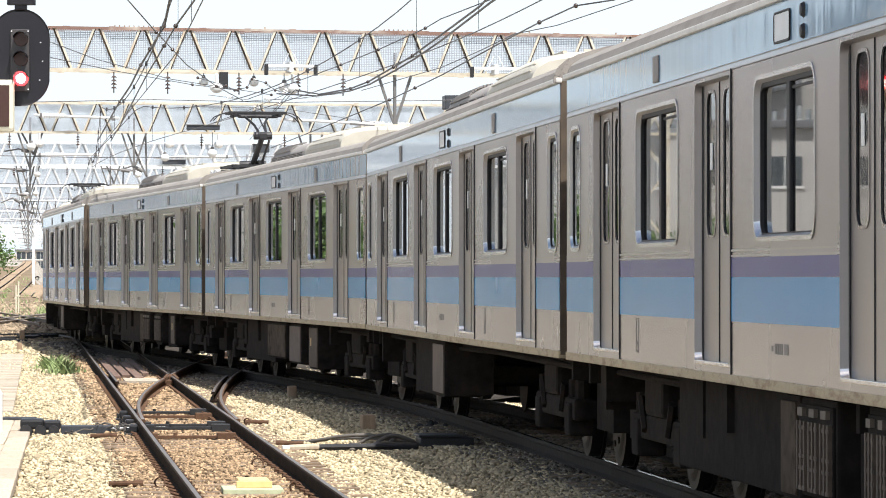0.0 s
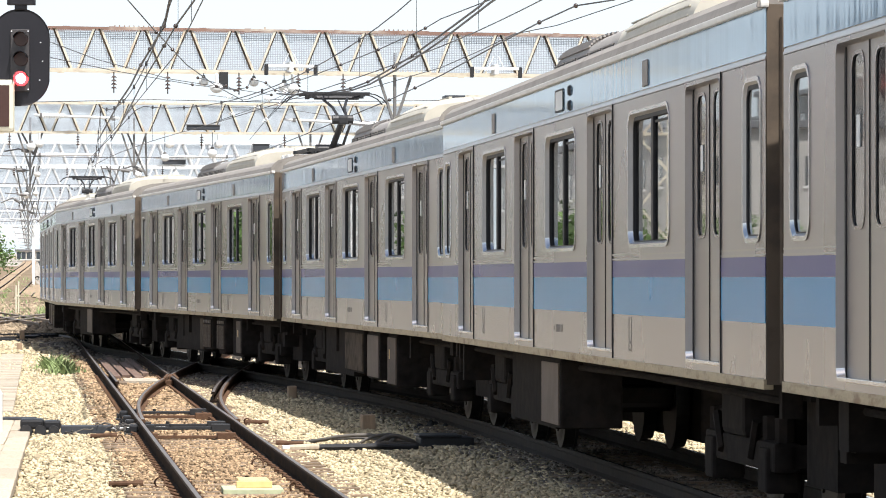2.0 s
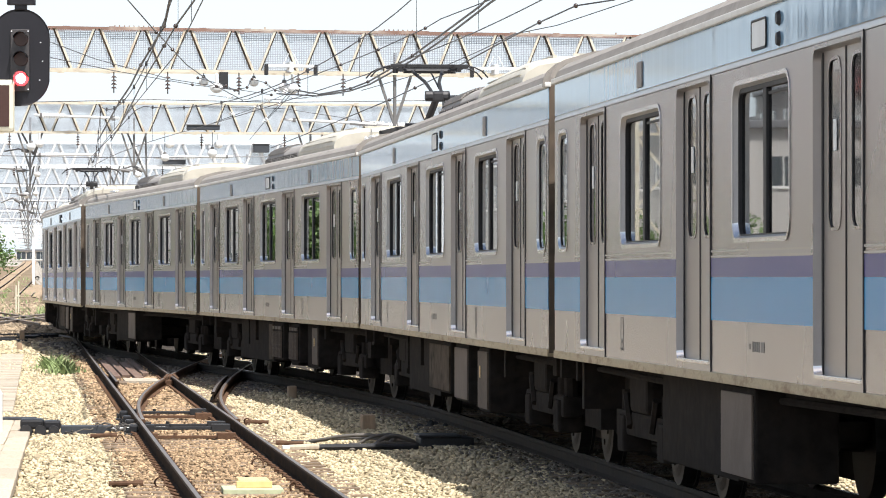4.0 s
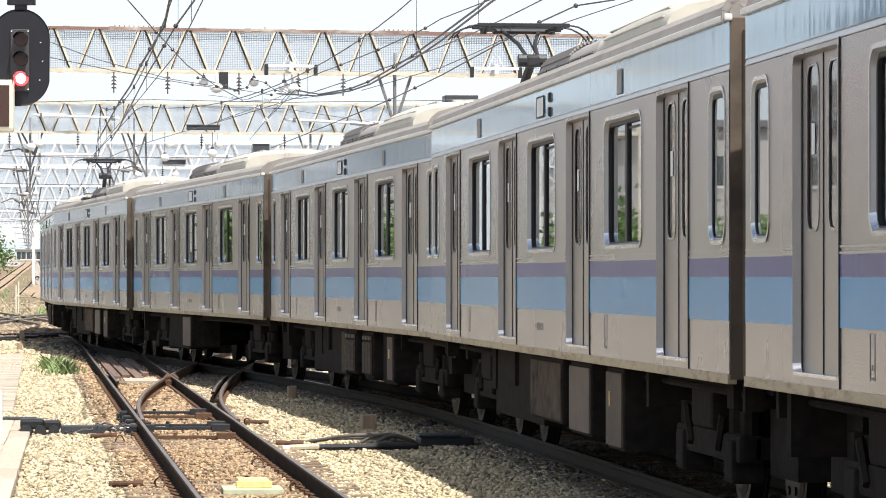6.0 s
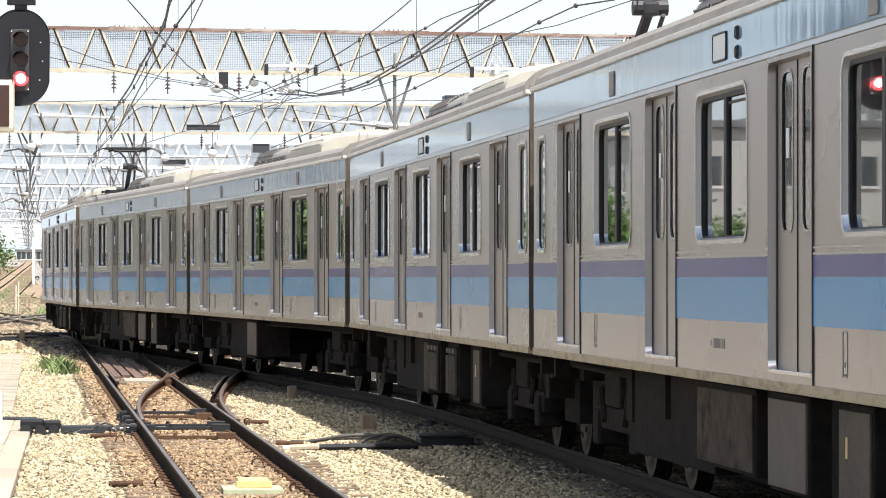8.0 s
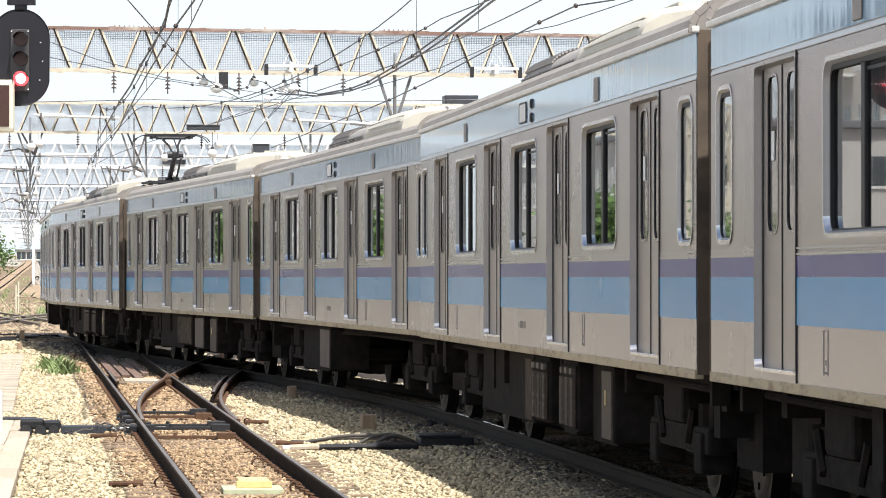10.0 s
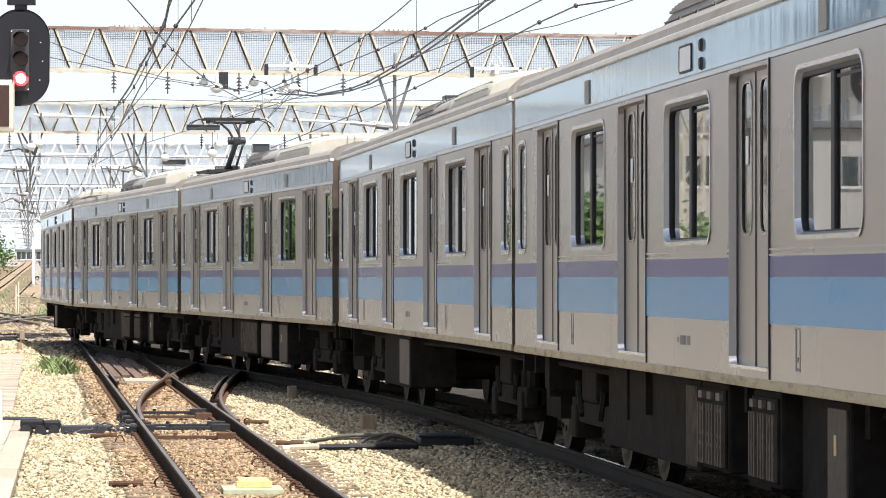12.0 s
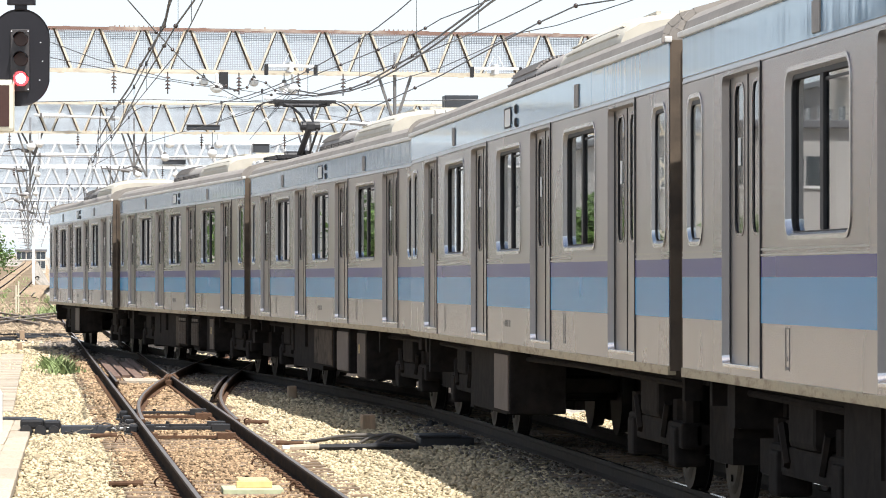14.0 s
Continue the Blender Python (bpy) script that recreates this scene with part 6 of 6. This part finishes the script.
def track_timbers():
    """Worn timbers and a pale plate lying lengthwise between the rails of the turnout."""
    t = thing("track_timbers", "worn brown timbers and a pale plate between the rails", "timbers", group="")
    for dx, w, y0, y1 in ((-0.30, 0.16, 73.5, 88), (-0.10, 0.15, 74.5, 91), (0.10, 0.16, 73.0, 86), (0.30, 0.12, 76, 90)):
        ym = (y0 + y1) / 2
        bm = boxed(-w / 2, w / 2, (y0 - y1) / 2, (y1 - y0) / 2, -0.10, 0.0, bevel=0.012)
        part("timber", bm, RUST_TIMBER, t, at=pose(NEAR_LINE(ym) + dx, ym, -0.095, 0, 0, heading(NEAR_LINE, ym)))
    part("plate", boxed(-0.30, 0.30, -1.1, 1.1, -0.05, 0.0, bevel=0.006), CONCRETE, t, "pale sunlit plate", at=pose(NEAR_LINE(72.0) + 0.1, 72.0, -0.115, 0, 0, heading(NEAR_LINE, 72)))
    part("plate", boxed(-0.12, 0.12, -0.8, 0.8, -0.05, 0.0, bevel=0.006), SLEEPER, t, at=pose(NEAR_LINE(70.5) - 0.32, 70.5, -0.12, 0, 0, heading(NEAR_LINE, 70)))


track_timbers()


def boardwalk():
    t = thing("boardwalk", "sunbleached timber walkway edge beside the ballast", "walkway", kind="structure")
    me = mesh_of("plank", boxed(-0.12, 0.12, -0.95, 0.95, -0.14, 0, bevel=0.012), TIMBER)
    for j in range(3):
        y = 30.0
        while y < 51.2:
            part("plank", me, None, t, at=pose(-0.0905 * (y - 34.8) - 3.83 - 0.245 * j, y, GZ + 0.07 + random.uniform(-0.01, 0.01), 0, random.uniform(-1, 1), 5.2 + random.uniform(-0.4, 0.4)))
            y += 1.92
    part("end_box", boxed(-0.3, 0.2, -0.2, 0.3, -0.2, 0.1, bevel=0.02), DARK, t, at=pose(-5.45, 52.0, GZ))


boardwalk()


def white_post():
    bm = tube(bmesh.new(), (0, 0, -0.1), (0, 0, 0.52), 0.09, seg=16)
    tube(bm, (0, 0, 0.52), (0, 0, 0.60), 0.09, 0.04, seg=16)
    thing("marker_post", "short white rounded marker post", "post", at=pose(-5.32, 48.0, GZ), bm=bm, mat=WHITE)
    for x, y, h in ((-21.67, 205, 1.5), (-21.43, 204, 1.7)):
        bm = tube(bmesh.new(), (0, 0, -0.1), (0, 0, h), 0.035, seg=10)
        box(bm, -0.07, 0.07, -0.04, 0.04, h * 0.55, h * 0.60)
        thing("marker_post", "slim white trackside post", "post", at=pose(x, y, GZ), group="white posts", bm=bm, mat=CREAM_PAINT)


white_post()


def litter():
    bm = bmesh.new()
    rng = random.Random(9)
    for k in range(9):
        x, y = rng.uniform(-15.5, -11.5), rng.uniform(118, 132)
        run(bm, [(x, y, GZ + 0.05), (x + 0.8, y + rng.uniform(-2, 2), GZ + 0.09), (x + 1.7, y + rng.uniform(-3, 3), GZ + 0.04)], 0.05)
    tagged(thing("cable_run", "dark cables and rods lying across the ballast", "cables", bm=bm, mat=DARK), kind="stuff")


litter()

DIAMOND = smooth_line([150, 163, 185, 200], [-17.7, -17.9, -18.2, -18.5])
diamond_track = track("track_diamond", "rusty rails crossing over towards the side lines", DIAMOND, 150, 200, web=RAIL_GREY)
DIAMOND_B = smooth_line([150, 155, 172, 188, 200], [-14.4, -15.2, -18.0, -20.6, -22.6])
diamond_track_b = track("track_diamond_far", "rusty rails crossing back from the side lines", DIAMOND_B, 150, 200, web=RAIL_GREY)


# ---- trees and buildings beside the line ----
def tree(x, y, z, h, r, seed):
    t = thing("tree", "leafy green broad tree beside the line", "tree", at=pose(x, y, z), group="lineside trees")
    rng = np.random.default_rng(seed)
    bm = bmesh.new()
    tube(bm, (0, 0, -0.3), (0, 0, h * 0.55), 0.05 * h * 0.6, 0.02 * h * 0.6, seg=9)
    for k in range(6):
        a = k * 1.05 + seed
        tube(bm, (0, 0, h * (0.28 + 0.04 * k)), (r * 0.7 * math.cos(a), r * 0.7 * math.sin(a), h * (0.55 + 0.05 * k)), 0.012 * h, 0.004 * h, seg=6)
    part("trunk", bm, BARK, t)
    clumps = rng.normal(0, 1, (26, 3))
    clumps /= np.linalg.norm(clumps, axis=1)[:, None]
    clumps *= rng.uniform(0.35, 1.0, (26, 1)) * np.array([r, r, h * 0.36])
    clumps[:, 2] += h * 0.62
    pts = (clumps[rng.integers(0, 26, 2600)] + rng.normal(0, r * 0.2, (2600, 3)))
    n = len(pts)
    u = rng.normal(0, 1, (n, 3))
    u /= np.linalg.norm(u, axis=1)[:, None]
    v = np.cross(u, rng.normal(0, 1, (n, 3)))
    v /= np.linalg.norm(v, axis=1)[:, None]
    s = rng.uniform(0.08, 0.2, (n, 1)) * (0.6 + h / 14)
    co = np.stack([pts - u * s, pts + v * s * 0.5, pts + u * s, pts - v * s * 0.5], 1).reshape(-1, 3)
    me = bpy.data.meshes.new("crown")
    me.from_pydata(co.tolist(), [], np.arange(n * 4).reshape(-1, 4).tolist())
    me.materials.append(LEAF)
    part("crown", me, None, t, "dense green leaves")


for i, (x, y, z, h, r) in enumerate(((-27.2, 220, -0.2, 4.6, 1.9), (-29.5, 240, -0.2, 5.4, 2.4), (-38.1, 330, -0.05, 6.2, 2.5), (-38.6, 336, -0.05, 5.4, 2.3), (-37, 128, -0.2, 3.4, 2.0), (-41, 152, 0, 3.6, 2.2), (-33, 102, -0.2, 2.8, 1.7), (-52, 236, -0.2, 5.0, 3.0), (-15.7, 102, -0.2, 3.7, 1.5), (-17.6, 109, -0.2, 4.0, 1.7), (-27.5, 129, -0.2, 3.8, 1.9), (-20.5, 118, -0.2, 4.2, 1.7))):
    tree(x, y, z, h, r, i + 1)


def building(x, y, z, w, d, h, mat, storeys, bays, turn, label, roof=TILE_ROOF):
    b = thing("apartment_building" if storeys > 2 else "house", label, "building", at=pose(x, y, z, 0, 0, turn), group="lineside buildings")
    part("wall", boxed(-w / 2, w / 2, -d / 2, d / 2, -0.5, h), mat, b)
    part("roof", boxed(-w / 2 - 0.25, w / 2 + 0.25, -d / 2 - 0.25, d / 2 + 0.25, h, h + 0.35, bevel=0.05), roof, b)
    sh = h / storeys
    win = mesh_of("window", boxed(-0.05, 0.04, -0.75, 0.75, -0.62, 0.62, bevel=0.01), DARK_PANE)
    fr = mesh_of("window_frame", box(box(bmesh.new(), 0.0, 0.07, -0.85, 0.85, -0.74, -0.64), 0.0, 0.07, -0.03, 0.03, -0.64, 0.62), WHITE)
    rail = mesh_of("balcony", box(boxed(0.0, 0.9, -1.5, 1.5, -1.2, -1.06), 0.84, 0.9, -1.5, 1.5, -1.06, -0.2), WHITE)
    for s in range(storeys):
        for k in range(bays):
            yy = -d / 2 + (k + 0.5) * d / bays
            wn = part("window", win, None, b, at=pose(w / 2, yy, (s + 0.55) * sh))
            part("window_frame", fr, None, wn)
            if storeys > 2 and s > 0 and k % 2 == 0:
                part("balcony", rail, None, b, at=pose(w / 2, yy, (s + 0.5) * sh))
        for k in range(3):
            xx = -w / 2 + (k + 0.5) * w / 3
            wn = part("window", win, None, b, at=pose(xx, -d / 2, (s + 0.55) * sh, 0, 0, -90))
            part("window_frame", fr, None, wn)


building(-44, 92, 0, 10, 18, 9, HAZE_WALL, 3, 5, 5, "pale rendered low apartment building beside the line")
building(-40, 62, 0, 9, 14, 6.5, BRICK_WALL, 2, 4, 5, "red-brown tiled house beside the line")
building(-50, 126, 0, 12, 24, 13, HAZE_WALL, 4, 7, 6, "pale rendered apartment building beside the line")
building(-54, 162, 0.5, 12, 18, 10, BRICK_WALL, 3, 6, 6, "red-brown tiled apartment building beside the line")
building(-43, 197, 0, 10, 64, 8.0, PALE_CLAD, 2, 13, 6, "long pale grey clad depot building beside the line")
building(-58, 196, 1.0, 12, 22, 14, HAZE_WALL, 4, 6, 6, "tall pale rendered apartment building beside the line")
building(-88, 30, 0, 8, 24, 7, HAZE_WALL, 2, 5, 3, "pale rendered house beside the line")
building(-88, 0, 0, 8, 24, 7, BRICK_WALL, 2, 5, 0, "red-brown tiled house beside the line")
building(-70, 240, 1.5, 14, 30, 12, GREY_CLAD, 3, 7, 6, "grey corrugated apartment building beside the line")
building(-80, 288, 2, 14, 46, 11, GREY_CLAD, 3, 9, 6, "grey corrugated works building beside the line")
building(-71.4, 700, 3, 5, 12, 3.2, HAZE_WALL, 2, 3, 6, "far pale station building with a dark roof")
building(30, 130, 0, 12, 60, 11, HAZE_WALL, 3, 12, 180, "pale rendered apartment building across the tracks")
building(24, 50, 0, 10, 60, 8, HAZE_WALL, 2, 12, 180, "pale rendered low building across the tracks")


def footbridge():
    # Unseen bridge and wall, added behind the camera to darken reflections on the train.
    f = thing("footbridge", "unseen dark grey bridge added behind the camera to shape reflections", "footbridge", at=pose(-1.5, -34, 0), kind="structure")
    part("deck", boxed(-70, 5, -2, 2, 3.1, 3.6), SIGNAL_DIM, f)
    part("cladding", boxed(-70, 5, -1.9, 1.9, 3.6, 8.6), SIGNAL_DIM, f)
    part("reflection_wall", boxed(-70, 5, -0.1, 0.1, -0.4, 2.45), SIGNAL_DIM, f, "unseen plain wall added under the bridge to darken jamb reflections")
    part("roof", boxed(-70.3, 5.3, -2.3, 2.3, 8.6, 8.8, bevel=0.05), TILE_ROOF, f)
    for x in (-69, 3.5):
        part("column", boxed(x - 0.25, x + 0.25, -1.5, -1.0, -0.4, 3.15), CONCRETE, f)


footbridge()


def head_lift(y):
    """The contact wire comes down towards the station, and the pantograph with it."""
    return float(np.interp(y, [45, 62, 70, 80], [-0.10, -0.125, -0.06, 0.01]))


def motions():
    for k, (car, wheels) in enumerate(TRAIN):
        for owner, c, moving in PANTOGRAPHS:
            if owner is car:
                for piece in moving:
                    walk(piece, [(0.5 * j, pose(c, 0, head_lift(car_pose(k, 0.5 * j).translation.y - c))) for j in range(29)])
        walk(car, [(0.5 * j, car_pose(k, 0.5 * j)) for j in range(29)])
        for wheel, x in wheels:
            walk(wheel, [(0.125 * j, pose(x, 0, 0.43, 0, math.degrees(travelled(0.125 * j) / 0.43), 0)) for j in range(113)])


motions()
